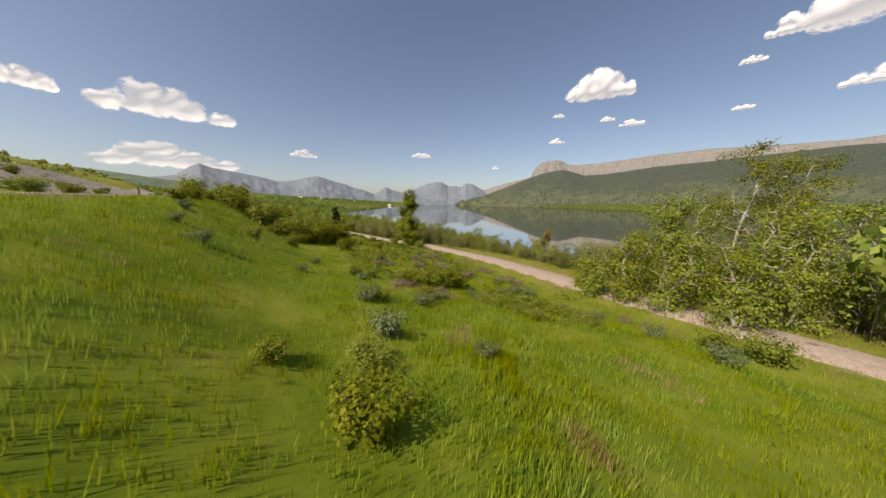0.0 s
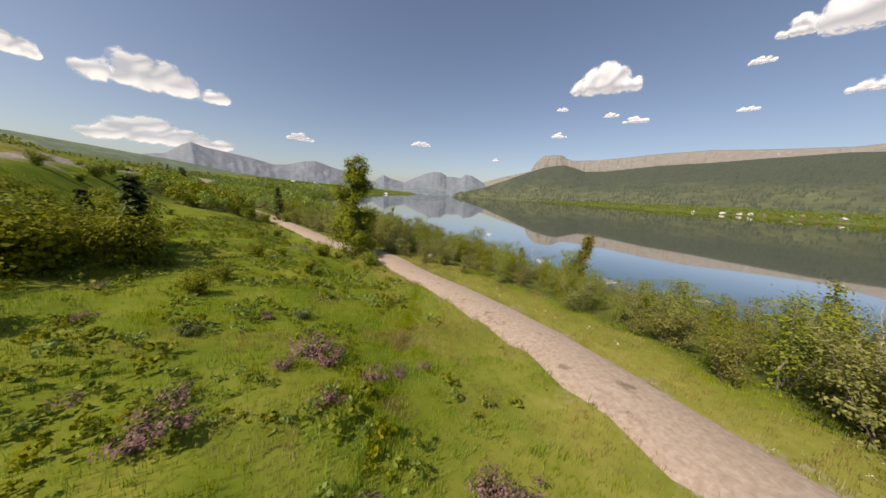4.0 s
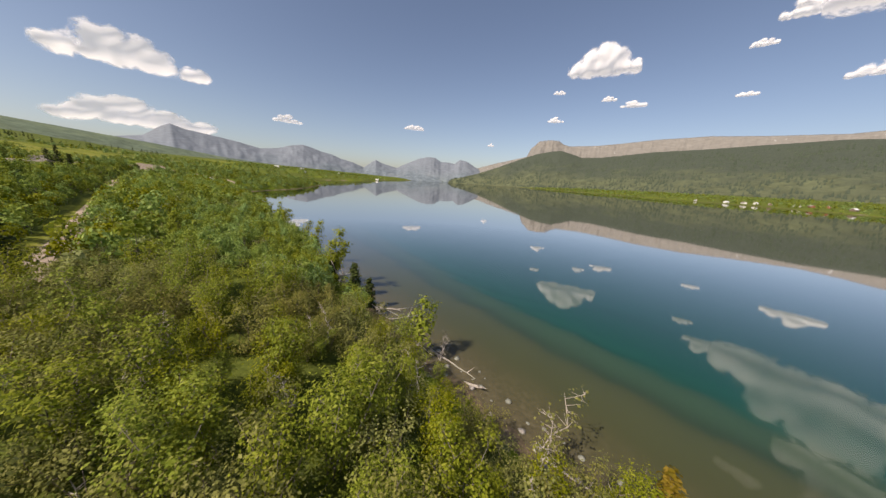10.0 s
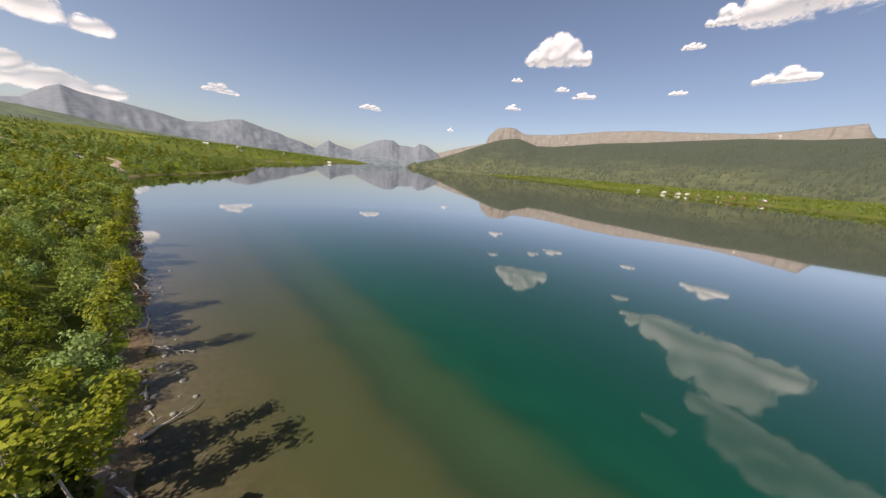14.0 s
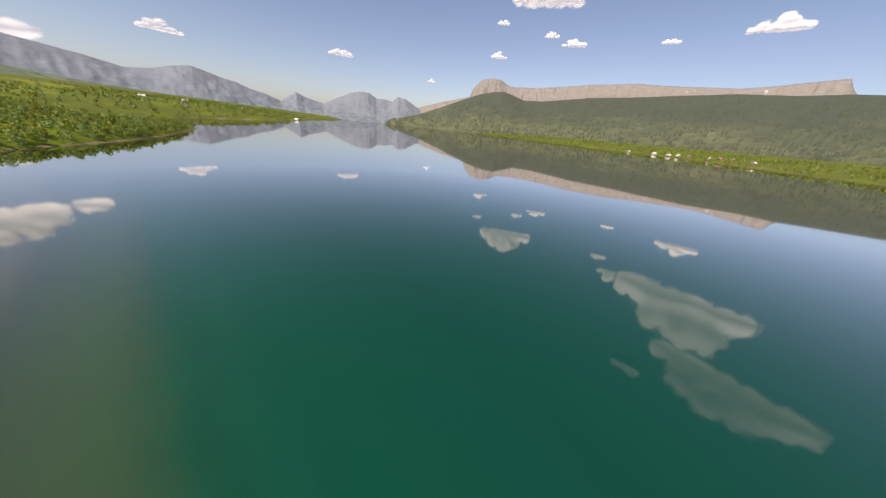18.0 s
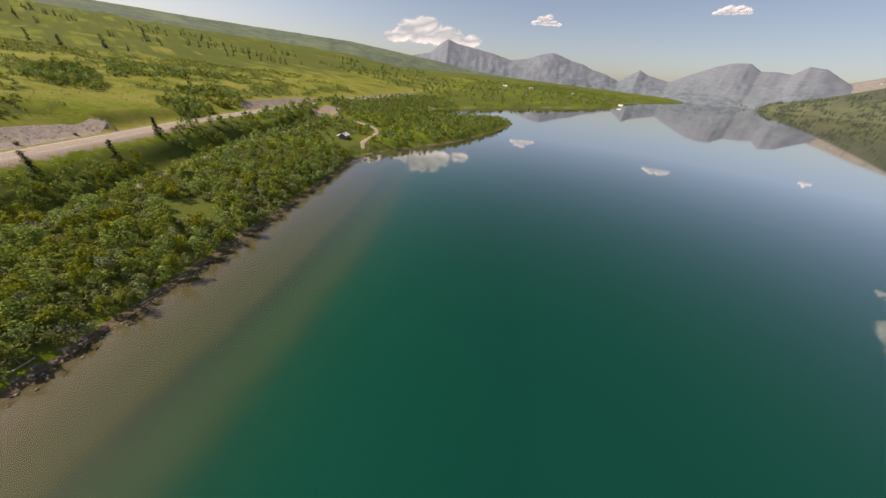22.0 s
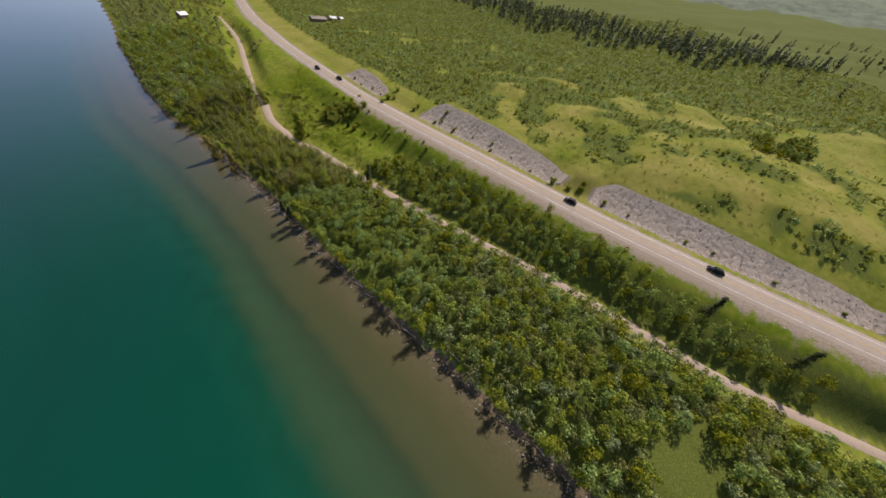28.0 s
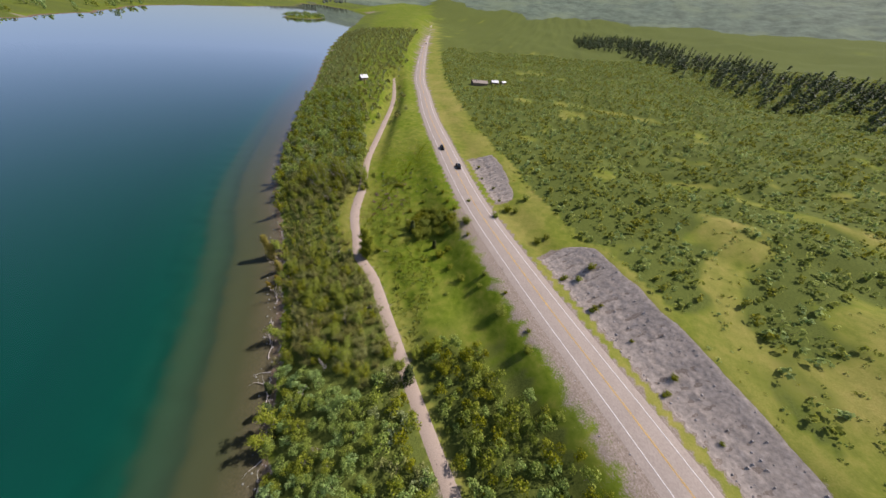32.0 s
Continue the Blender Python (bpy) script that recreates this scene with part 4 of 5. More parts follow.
def scatter(x0, x1, y0, y1, step, seed):
    rng = np.random.default_rng(seed)
    X, Y = np.meshgrid(np.arange(x0, x1, step), np.arange(y0, y1, step))
    x = X.ravel() + rng.uniform(-0.5, 0.5, X.size) * step
    y = Y.ravel() + rng.uniform(-0.5, 0.5, X.size) * step
    return x, y, rng


# kinds, fine for close passes, coarse for the rest
aspen_fine = [shrub_kind(10 + i, 5.0, 5, 1.5, 3000, 0.082, 0.27, (0.5, 0.35), 0.05, 3, 0.0, 4, 3) for i in range(4)]
willow_fine = [shrub_kind(20 + i, 3.4, 8, 1.7, 2700, 0.068, 0.22, (0.3, 0.2), 0.028, 2, 0.0, 3, 3) for i in range(4)]
aspen_near = [crown_kind(100 + i, 5.0, 11, 1.35, 760, 0.16, 0.3, 0.15) for i in range(5)]
aspen_mid = [crown_kind(30 + i, 5.0, 9, 1.3, 200, 0.29, 0.32, 0.17) for i in range(6)]
willow_mid = [crown_kind(40 + i, 3.2, 8, 1.5, 170, 0.25, 0.25, 0.2, 0.035) for i in range(5)]
bush_far = [crown_kind(50 + i, 3.2, 5, 1.3, 44, 0.58, 0.3, 0.26, 0.05, False) for i in range(6)]
spruce_far = [Kind(prisms([((0, 0, -0.3), (0, 0, 10.5), 0.2, 0.02)], 3), spruce_kind(60 + i, 11.0, 80, 1.05).crown) for i in range(3)]
bush_low = [crown_kind(80 + i, 2.4, 5, 1.8, 28, 0.6, 0.25, 0.24, 0.05, False) for i in range(6)]


def clear_of(x, y, spots):
    ok = np.ones(len(x), bool)
    for sx, sy, r in spots:
        ok &= np.hypot(x - sx, y - sy) > r
    return ok


KEEP_CLEAR = [(-174, 298, 13), (-165, 300, 9), (-6.9, 57.8, 3), (25.5, 65.3, 2.5), (10.8, 80, 2), (20, 70, 2), (-11, 109, 2.5), (-8, 107, 2), (-131, 171, 2.5), (-145, 188, 2.5), (-169, 204, 2.5), (110, -153, 12), (-100, 200, 7), (-157, 291, 9), (-159, 282, 7), (-156, 300, 5), (-162, 303.5, 4), (-168, 311, 4.5), (-173, 319, 4.5), (-178, 326, 4.5), (-185, 331, 4.5), (-192, 335, 5), (-200, 333, 5), (-208, 330, 5), (-217, 326, 5), (-226, 322, 6), (-238, 318, 9), (-248, 322, 12)]

# thicket along the shore, close by the path of flight
x, y, rng = scatter(-30, 48, 14, 98, 2.35, 1)
h, zone, d, dr, up, dt, st, east = land(x, y)
ok = (d > 1.3) & (st < 0) & (dt > np.where(y < 55, 2.9, 1.75)) & (d < 40) & clear_of(x, y, KEEP_CLEAR) & (rng.uniform(0, 1, len(x)) < np.where((dt < 4.4) & (y < 54), 0.06, np.where((dt < 7) & (y < 52), 0.6, np.where(y < 66, 0.98, 0.92))))
spots = np.where(ok)[0]
made = {}
for i in spots[:760]:
    wil = rng.uniform() < (0.75 if dt[i] < 9 else 0.42)
    kinds, mt, nm = (willow_fine, "willow", "willow_shrub") if wil else (aspen_fine, "leaf", "aspen")
    k = int(rng.integers(0, 4))
    sc = rng.uniform(0.7, 1.3) if wil else rng.uniform(0.55, 1.15)
    if d[i] < 5:
        sc *= 0.85
    if y[i] < 68:
        sc *= float(np.interp(y[i], [30, 40, 46, 56, 62, 66], [1.0, 0.9, 0.6, 0.62, 0.85, 1.0]))
    m = pose(x[i], y[i], h[i] - 0.05, 0, 0, rng.uniform(0, 360) if wil else rng.uniform(-40, 40))
    if (nm, k) not in made:
        made[nm, k] = plant(nm, kinds[k], (0, 0, 0), 0, 1.0, "twig" if wil else "bark", mt,
                            "grey-green willow shrub with thin brown stems" if wil else "young green aspen with pale grey stems", "shrub" if wil else "tree", "shore thicket")
        ob = made[nm, k]
    else:
        ob = copy_thing(made[nm, k], m)
    ob.matrix_world = m @ Matrix.Diagonal((sc, sc, sc * rng.uniform(0.85, 1.1), 1))

# the rest of the shore thicket
x, y, rng = scatter(-160, 130, -110, 300, 2.5, 2)
h, zone, d, dr, up, dt, st, east = land(x, y)
near = (x > -30) & (x < 48) & (y > 14) & (y < 98)
ok = (d > 1.3) & (st < 0) & (dt > np.where(y < 150, 1.9, 2.6)) & (d < 46) & ~near & clear_of(x, y, KEEP_CLEAR) & ~up & (rng.uniform(0, 1, len(x)) < 0.95)
mix = rng.uniform(0, 1, len(x)) < 0.55
close = ok & (y > 97) & (y < 152) & (d < 24)
spread_stuff("bank_thicket", aspen_near, x[close], y[close], h[close] - 0.05, rng.uniform(0.6, 1.05, close.sum()), ("bark", "leaf"), "leafy aspens crowding the stony bank", "thicket", 29)
ok &= ~close
w = ok & mix
spread_stuff("aspen_thicket", aspen_mid, x[w], y[w], h[w] - 0.05, rng.uniform(0.6, 1.25, w.sum()), ("bark", "leaf"), "dense young green aspens along the lake shore", "thicket", 11)
w = ok & ~mix
spread_stuff("willow_thicket", willow_mid, x[w], y[w], h[w] - 0.05, rng.uniform(0.8, 1.25, w.sum()), ("twig", "willow"), "grey-green willow shrubs along the lake shore", "thicket", 12)

# belt between the track and the road
x, y, rng = scatter(-200, -15, 70, 240, 2.5, 3)
h, zone, d, dr, up, dt, st, east = land(x, y)
edge = 12.5 + 2.5 * wobble(x, y, 31, 2, 1.0) + np.interp(y, [70, 95, 150, 185, 215], [13, 3, 0, 7, 12])
ok = (st > 0) & ~up & (y > 80 + 3 * wobble(x, y, 17, 2)) & (dt > 3.4) & (dr > edge) & (dt > np.interp(y, [70, 100, 130, 185], [8, 3.5, 4, 5])) & clear_of(x, y, KEEP_CLEAR)
spread_stuff("roadside_thicket", aspen_mid, x[ok], y[ok], h[ok] - 0.05, rng.uniform(0.45, 1.05, ok.sum()), ("bark", "leaf"), "green aspens between the gravel track and the road", "thicket", 13)

# brush north of the track's bend, round the cabin and over the headland
x, y, rng = scatter(-420, -110, 205, 640, 4.5, 4)
h, zone, d, dr, up, dt, st, east = land(x, y)
ok = (d > 2.5) & (dr > 9) & (dt > 3) & ~(up & (dr < 110)) & clear_of(x, y, KEEP_CLEAR) & (rng.uniform(0, 1, len(x)) < np.clip(0.82 + 0.5 * wobble(x, y, 60, 2, 2.2), 0.15, 1)) & ~((st < 0) & (d < 46) & (y < 300) & (x > -160))
spread_stuff("headland_brush", bush_far + aspen_mid[:1], x[ok], y[ok], h[ok] - 0.05, rng.uniform(0.8, 1.35, ok.sum()), ("twig", "shrub"), "green brush and small trees on the headland", "brush", 14)

# brush on the hillside in patches
x, y, rng = scatter(-560, 110, -480, 460, 4.9, 5)
h, zone, d, dr, up, dt, st, east = land(x, y)
patch = zone[:, 1]
ok = up & (dr > 24) & (rng.uniform(0, 1, len(x)) < np.clip(patch * 1.2, 0, 0.95)) & clear_of(x, y, [(8, -200, 16)])
spread_stuff("hillside_brush", bush_low, x[ok], y[ok], h[ok] - 0.3, rng.uniform(0.7, 1.25, ok.sum()), ("twig", "brush"), "green brush in patches on the hillside", "brush", 15)
# tussocks over the open slope
tussock = [Kind((np.zeros((0, 3)), np.zeros((0, 4), int)), shrub_kind(90 + i, 0.7, 3, 0.5, 9, 0.26, 0.2, (0, 0), 0.02, 1, 0.0, 2, 3).crown) for i in range(5)]
x, y, rng = scatter(-330, 40, -130, 260, 2.9, 25)
h, zone, d, dr, up, dt, st, east = land(x, y)
ok = up & (dr > 22) & (dr < 190) & (zone[:, 0] < 0.3) & (rng.uniform(0, 1, len(x)) < np.clip(0.3 + 0.4 * wobble(x, y, 40, 3, 3.0), 0.04, 0.7))
spread_stuff("hill_tussocks", tussock, x[ok], y[ok], h[ok] - 0.15, rng.uniform(0.6, 1.5, ok.sum()), ("twig", "brush"), "tussocks and low scrub on the grassy slope", "scrub", 26)
# copses on the knoll
for cx, cy, rx, ry, n, sd in ((-247, 100, 22, 10, 70, 1), (-305, 180, 45, 16, 150, 2), (-236, 226, 24, 13, 80, 3), (-285, 250, 34, 18, 110, 4)):
    rng = np.random.default_rng(200 + sd)
    a, r = rng.uniform(0, 6.28, n), np.sqrt(rng.uniform(0, 1, n))
    x, y = cx + rx * r * np.cos(a), cy + ry * r * np.sin(a)
    spread_stuff("copse", bush_far + aspen_mid[:2], x, y, land(x, y)[0] - 0.1, rng.uniform(0.8, 1.35, n), ("twig", "shrub"), "copse of dark green aspens on a grassy knoll", "copse", 30 + sd)

# low scrub dotting the open grass above the banks
x, y, rng = scatter(-190, 60, -80, 240, 3.6, 41)
h, zone, d, dr, up, dt, st, east = land(x, y)
ok = up & (dr > 27) & (dr < 130) & (rng.uniform(0, 1, len(x)) < np.clip(0.32 + 0.55 * wobble(x, y, 22, 3, 5.0), 0.03, 0.75)) & clear_of(x, y, KEEP_CLEAR)
spread_stuff("hill_scrub", bush_low, x[ok], y[ok], h[ok] - 0.05, rng.uniform(0.16, 0.42, ok.sum()), ("twig", "shrub"), "low green scrub dotting the grassy hillside", "scrub", 41)

# open bank south of the bend, and the land beyond the track
x, y, rng = scatter(-60, 330, -560, 15, 6.6, 6)
h, zone, d, dr, up, dt, st, east = land(x, y)
ok = ~up & (d > 3) & (dr > 20 + 8 * wobble(x, y, 50, 2)) & (dt > 4) & ((st < 0) | (y < -60)) & ~((y > -110) & (d < 46) & (x < 130)) & clear_of(x, y, KEEP_CLEAR)
spread_stuff("lakeside_brush", bush_far + aspen_mid[2:4], x[ok], y[ok], h[ok] - 0.05, rng.uniform(0.75, 1.2, ok.sum()), ("twig", "willow"), "grey-green brush between road and lake", "brush", 16)

# dark spruce wood on the hill
x, y, rng = scatter(-1100, -120, -900, -60, 12, 7)
h, zone, d, dr, up, dt, st, east = land(x, y)
band = dr + 60 * wobble(x, y, 260, 3, 1.4)
ok = up & (band > 330) & (band < 520) & (rng.uniform(0, 1, len(x)) < 0.8)
spread_stuff("spruce_wood", spruce_far, x[ok], y[ok], h[ok] - 0.2, rng.uniform(0.8, 1.5, ok.sum()), ("bark", "needle"), "dark spruce wood across the hillside", "forest", 17)
x, y, rng = scatter(-1300, -300, -300, 1300, 24, 8)
h, zone, d, dr, up, dt, st, east = land(x, y)
ok = up & (dr > 300) & (wobble(x, y, 330, 3, 2.4) > 0.25) & (rng.uniform(0, 1, len(x)) < 0.7)
spread_stuff("spruce_groves", spruce_far, x[ok], y[ok], h[ok] - 0.2, rng.uniform(0.7, 1.3, ok.sum()), ("bark", "needle"), "dark spruce groves on distant slopes", "forest", 18)

# woods on the far shore
x, y, rng = scatter(560, 1450, -400, 2400, 21, 9)
h, zone, d, dr, up, dt, st, east = land(x, y)
ok = east & (d > 6) & (d < 420) & (rng.uniform(0, 1, len(x)) < np.clip(0.5 + 0.5 * wobble(x, y, 120, 3), 0.12, 0.9))
spread_stuff("far_shore_woods", bush_far, x[ok], y[ok], h[ok] - 0.2, rng.uniform(1.6, 3.0, ok.sum()), ("twig", "shrub"), "belt of green woods on the opposite shore", "forest", 19)
x, y, rng = scatter(500, 612, -770, -550, 8, 27)
h = land(x, y)[0]
ok = h > 0.4
spread_stuff("islet_woods", bush_far, x[ok], y[ok], h[ok] - 0.2, rng.uniform(1.2, 2.2, ok.sum()), ("twig", "shrub"), "small wooded islet in the lake", "forest", 28)
# point and bays to the north
x, y, rng = scatter(-900, -200, 640, 2300, 17, 10)
h, zone, d, dr, up, dt, st, east = land(x, y)
ok = ~east & (d > 4) & (dr > 12) & (rng.uniform(0, 1, len(x)) < np.clip(0.45 + 0.6 * wobble(x, y, 170, 3, 1.0), 0.05, 0.9))
spread_stuff("north_shore_woods", bush_far, x[ok], y[ok], h[ok] - 0.2, rng.uniform(1.3, 2.6, ok.sum()), ("twig", "shrub"), "green woods and meadows up the lake", "forest", 20)

# grass of the meadow
def blades(name, x, y, z, tall, wide, mat, label, seed, per=4):
    rng = np.random.default_rng(seed)
    n = len(x) * per
    cx, cy, cz = np.repeat(x, per) + rng.normal(0, 0.07, n), np.repeat(y, per) + rng.normal(0, 0.07, n), np.repeat(z, per)
    t = np.repeat(tall, per) * rng.uniform(0.6, 1.2, n)
    a = rng.uniform(0, 6.28, n)
    bx, by = np.cos(a) * wide / 2, np.sin(a) * wide / 2
    lx, ly = rng.normal(0.10, 0.16, n) * t, rng.normal(0.06, 0.16, n) * t
    V = np.stack([np.c_[cx - bx, cy - by, cz - 0.04], np.c_[cx + bx, cy + by, cz - 0.04], np.c_[cx + lx, cy + ly, cz + t]], 1).reshape(-1, 3)
    me = mesh_np(name, V, np.arange(3 * n).reshape(-1, 3))
    float_layer(me, "tint", np.repeat(np.repeat(np.clip(0.35 + 0.3 * wobble(x, y, 9, 3, seed) + 0.35 * wobble(x, y, 1.9, 2, seed + 3), -0.3, 1), per), 3))
    return tagged(put(name, me, mat), label, "grass", kind="stuff")


rng = np.random.default_rng(77)
n = 250000
x = rng.choice((-1, 1), n) * 44 * rng.uniform(0, 1, n) ** 1.8 + 2
y = -34 + 114 * rng.uniform(0, 1, n) ** 1.05
h, zone, d, dr, up, dt, st, east = land(x, y)
ok = ~up & (dr > 7) & (dt > 1.5) & (d > 4) & (rng.uniform(0, 1, n) < np.interp(y, [-34, -8, 30, 50, 80], [0, 1, 1, 0.7, 0])) & ((st > 0) | (dt < np.where(y < 66, 8, 4.5)))
dryish = wobble(x, y, 14, 3, 6.0) + np.clip(1.0 - dt / 8, 0, 1) + np.where(st < 0, 0.5, 0) > 0.55
w = ok & ~dryish
long = np.clip(1.0 + 0.55 * wobble(x, y, 3.3, 3, 9.0), 0.45, 1.8)
blades("meadow_grass", x[w], y[w], h[w], long[w] * rng.uniform(0.12, 0.30, w.sum()), 0.02, "grass", "lush bright green meadow grass", 1)
w = ok & dryish
blades("dry_grass", x[w], y[w], h[w], rng.uniform(0.12, 0.30, w.sum()), 0.019, "drygrass", "dry yellow grass beside the track", 2)

# broad-leaved herbs in patches among the grass
herb = [Kind((np.zeros((0, 3)), np.zeros((0, 4), int)), crown_kind(130 + i, 0.55, 5, 0.42, 44, 0.085, 0.2, 0.24).crown) for i in range(4)]
x, y, rng = scatter(-34, 14, 15, 84, 0.6, 36)
h, zone, d, dr, up, dt, st, east = land(x, y)
# herbs thicken to the left, the extra ones standing in for shaded meadow
ok = ~up & (st > 0) & (dt > 2.2) & (dr > 24) & (wobble(x, y, 8.5, 3, 7.7) > np.interp(x, [-30, -6, 3, 10], [-0.1, -0.05, 0.35, 0.75])) & (rng.uniform(0, 1, len(x)) < 0.75)
spread_stuff("meadow_herbs", herb, x[ok], y[ok], h[ok] - 0.05, rng.uniform(0.5, 1.2, ok.sum()), ("twig", "shrub"), "patches of dark green broad-leaved herbs in the meadow", "herbs", 37)

# wildflowers at the track's edge
petals = [Kind((np.zeros((0, 3)), np.zeros((0, 4), int)), leaves(np.random.default_rng(120 + i), [(np.array([0, 0, 0.4]), 1.0)], 9, 0.035, 0.06, 0.9)) for i in range(3)]
x, y, rng = scatter(2, 22, 18, 62, 1.2, 31)
h, zone, d, dr, up, dt, st, east = land(x, y)
ok = (dt > 1.6) & (dt < 4.2) & (st < 0) & (rng.uniform(0, 1, len(x)) < 0.35)
spread_stuff("wildflowers", petals, x[ok], y[ok], h[ok], rng.uniform(0.7, 1.2, ok.sum()), ("twig", "petal"), "small white wildflowers beside the track", "flower", 32)


# ---- trees that stand out ----
def at_ground(x, y, dz=-0.05):
    return (x, y, ground_z(x, y) + dz)


rng = np.random.default_rng(5)
# tall cottonwood by the track: one straight trunk, boughs from near the ground
segs, boughs, tips = [], [], []
p = np.array([0, 0, -0.3])
for k in range(12):
    q = np.array([0.25 * math.sin(k * 0.9), 0.2 * math.cos(k * 0.7) - 0.2, k + 1.0]) + rng.normal(0, 0.06, 3)
    segs.append((p, q, 0.24 - 0.018 * k, 0.222 - 0.018 * k))
    for j in range(10 if k < 10 else 5):
        a, up = rng.uniform(0, 6.28), rng.uniform(0.3, 1.0)
        L = (3.5 - 0.2 * k) * rng.uniform(0.5, 1.1) * (1.1 if k in (1, 2, 3, 7, 8) else 0.85)
        w = np.array([math.cos(a), math.sin(a), up]) * L / math.hypot(1, up)
        st = p + (q - p) * rng.uniform(0, 1)
        boughs.append((st, st + w, 0.05, 0.012))
        tips += [(st + w * f, f) for f in (0.45, 0.7, 0.9, 1.0)]
    p = q
big_tree = plant("cottonwood", Kind(prisms(segs, 6), leaves(rng, tips, 26000, 0.13, 0.36, 0.45)), at_ground(-6.9, 57.8), 0, 1.0, "bark", "leaf", "tall narrow green cottonwood beside the gravel track", "tree")
for s in boughs:
    put("bough", mesh_np("bough", *prisms([s], 5)), "bark", big_tree)

# wind-bent trees right of the track's start
for k, (x, y, h, lean, n) in enumerate(((25, 18, 14.0, (3.4, 1.4), 7500), (20, 20.5, 9.5, (1.4, 0.6), 5000), (29, 27, 10.5, (2.8, 1.2), 5000), (22.5, 12.5, 7.5, (1.6, 0.6), 3600), (31, 14, 10.5, (2.6, 1.0), 4600), (22.5, 27, 5.5, (1.2, 0.8), 3000), (34, 22, 9.5, (2.4, 1.0), 3600),
                                          (15.4, 17.4, 5.0, (0.9, 0.5), 3400), (16.8, 15.0, 6.2, (1.4, 0.5), 3600), (18.6, 12.0, 6.4, (1.5, 0.5), 3400), (13.7, 19.6, 3.6, (0.5, 0.3), 2800), (14.3, 22.0, 2.6, (0.4, 0.3), 2000))):
    kd = shrub_kind(300 + k, h, 3, 0.28 * h, int(n * (2.6 if k < 7 else 1.7)), 0.095, 0.36, lean, 0.13, 5, 0.1, 6, 5)
    plant("windswept_tree", kd, at_ground(x, y), 0, 1.0, "dead", "leaf", "wind-bent aspen with pale bare limbs, beside the track", "tree", "wind-bent trees")
    sn = shrub_kind(320 + k, 0.8 * h, 2, 0.5 * h, 0, 0.1, 0.1, (lean[0] * 1.2, lean[1]), 0.09, 5, 0.2, 6, 5)
    if k in (0, 2):
        plant("dead_limb_tree", sn, at_ground(x + 1.0, y + 0.8), 20 * k, 1.0, "dead", "leaf", "bleached leafless tree among green aspens", "dead tree", "dead trees")

# dead and odd trees along the shore
for k, (x, y, h) in enumerate(((10.8, 80, 5.6), (20.4, 69.5, 6.2), (5, 92, 3.8), (-2, 97.5, 3.4), (14, 73, 3.2), (30, 57, 4.2), (-30, 137, 4.5), (-58, 174, 4.5), (-5, 88, 3.6), (2, 78, 3.5), (-14, 84, 3.4), (-8, 74, 2.8), (7, 68, 3.2), (-16, 96, 3.8), (14, 60, 3.0), (22.5, 31.5, 5.0), (24.5, 34, 4.2), (-18, 77, 3.4), (-12, 80, 3.2), (3, 84, 3.6), (-4, 80, 3.2), (9, 76, 3.2), (-22, 104, 3.6), (-14, 103, 3.6), (-24, 112, 3.5))):
    kd = shrub_kind(340 + k, h, 2, 0.3 * h, 0 if k % 3 else 260, 0.12, 0.25, (0.25 * h, 0.1 * h), 0.06, 6, 0.25, 6, 5)
    plant("dead_tree", kd, at_ground(x, y), 25 * k, 1.0, "dead", "willow", "bleached dead tree with bare white branches in the thicket", "dead tree", "dead trees")
for k, (x, y, h, n, wide) in enumerate(((26.2, 65.9, 10.6, 5200, 0.21), (15.5, 75.3, 4.2, 700, 0.3), (17.5, 77.5, 3.6, 500, 0.3), (19.6, 70.6, 6.2, 1200, 0.22))):
    e = plant("larch", spruce_kind(360 + k, h, n, 0.2, wide, 0.45), at_ground(x, y), 40 * k, 1.0, "bark", "larch", "leaning yellow-green larch at the lake's edge", "tree", "larches")
    e.matrix_world = e.matrix_world @ pose(0, 0, 0, 0, 11, 0)
for k, (x, y, h, n) in enumerate(((-131, 171, 9.5, 900), (-145, 188.5, 8.5, 800), (-169, 204, 8.0, 900), (-17.5, 42.5, 5.2, 900), (-8.2, 107.5, 5.6, 900), (-12.8, 111, 4.2, 700), (-36.5, 92.5, 8.0, 800), (-28, 48, 3.5, 600), (-5, 103.5, 4.2, 700))):
    plant("spruce", spruce_kind(380 + k, h, n, 0.30, 0.2, 0.35), at_ground(x, y), 50 * k, 1.0, "bark", "needle", "dark green spruce standing alone", "tree", "lone spruces")
kd = shrub_kind(399, 9.5, 2, 0.9, 1100, 0.2, 0.34, (-0.8, 0.4), 0.09, 3, 0.62, 6, 5)
plant("tall_aspen", kd, at_ground(-11, 109), 0, 1.0, "dead", "leaf", "tall thin aspen with a tuft of leaves, on the bank", "tree")
# tall trees leaning over the water whose shadows fall on the shallows
for k, (x, y) in enumerate(((-22, 124), (-28, 133), (-41, 149), (-49, 160), (-64, 181), (-71, 190), (2, 91), (-13, 112), (24, 63), (-84, 208), (40, 44), (58, 22), (90, -30))):
    kd = shrub_kind(420 + k, 7.2, 2, 1.0, 900, 0.2, 0.36, (1.6, 1.0), 0.09, 3, 0.45, 6, 4)
    plant("leaning_aspen", kd, at_ground(x, y), 8 * k - 40, rng.uniform(0.8, 1.05), "bark", "leaf", "tall aspen leaning out over the shallows", "tree", "leaning aspens")

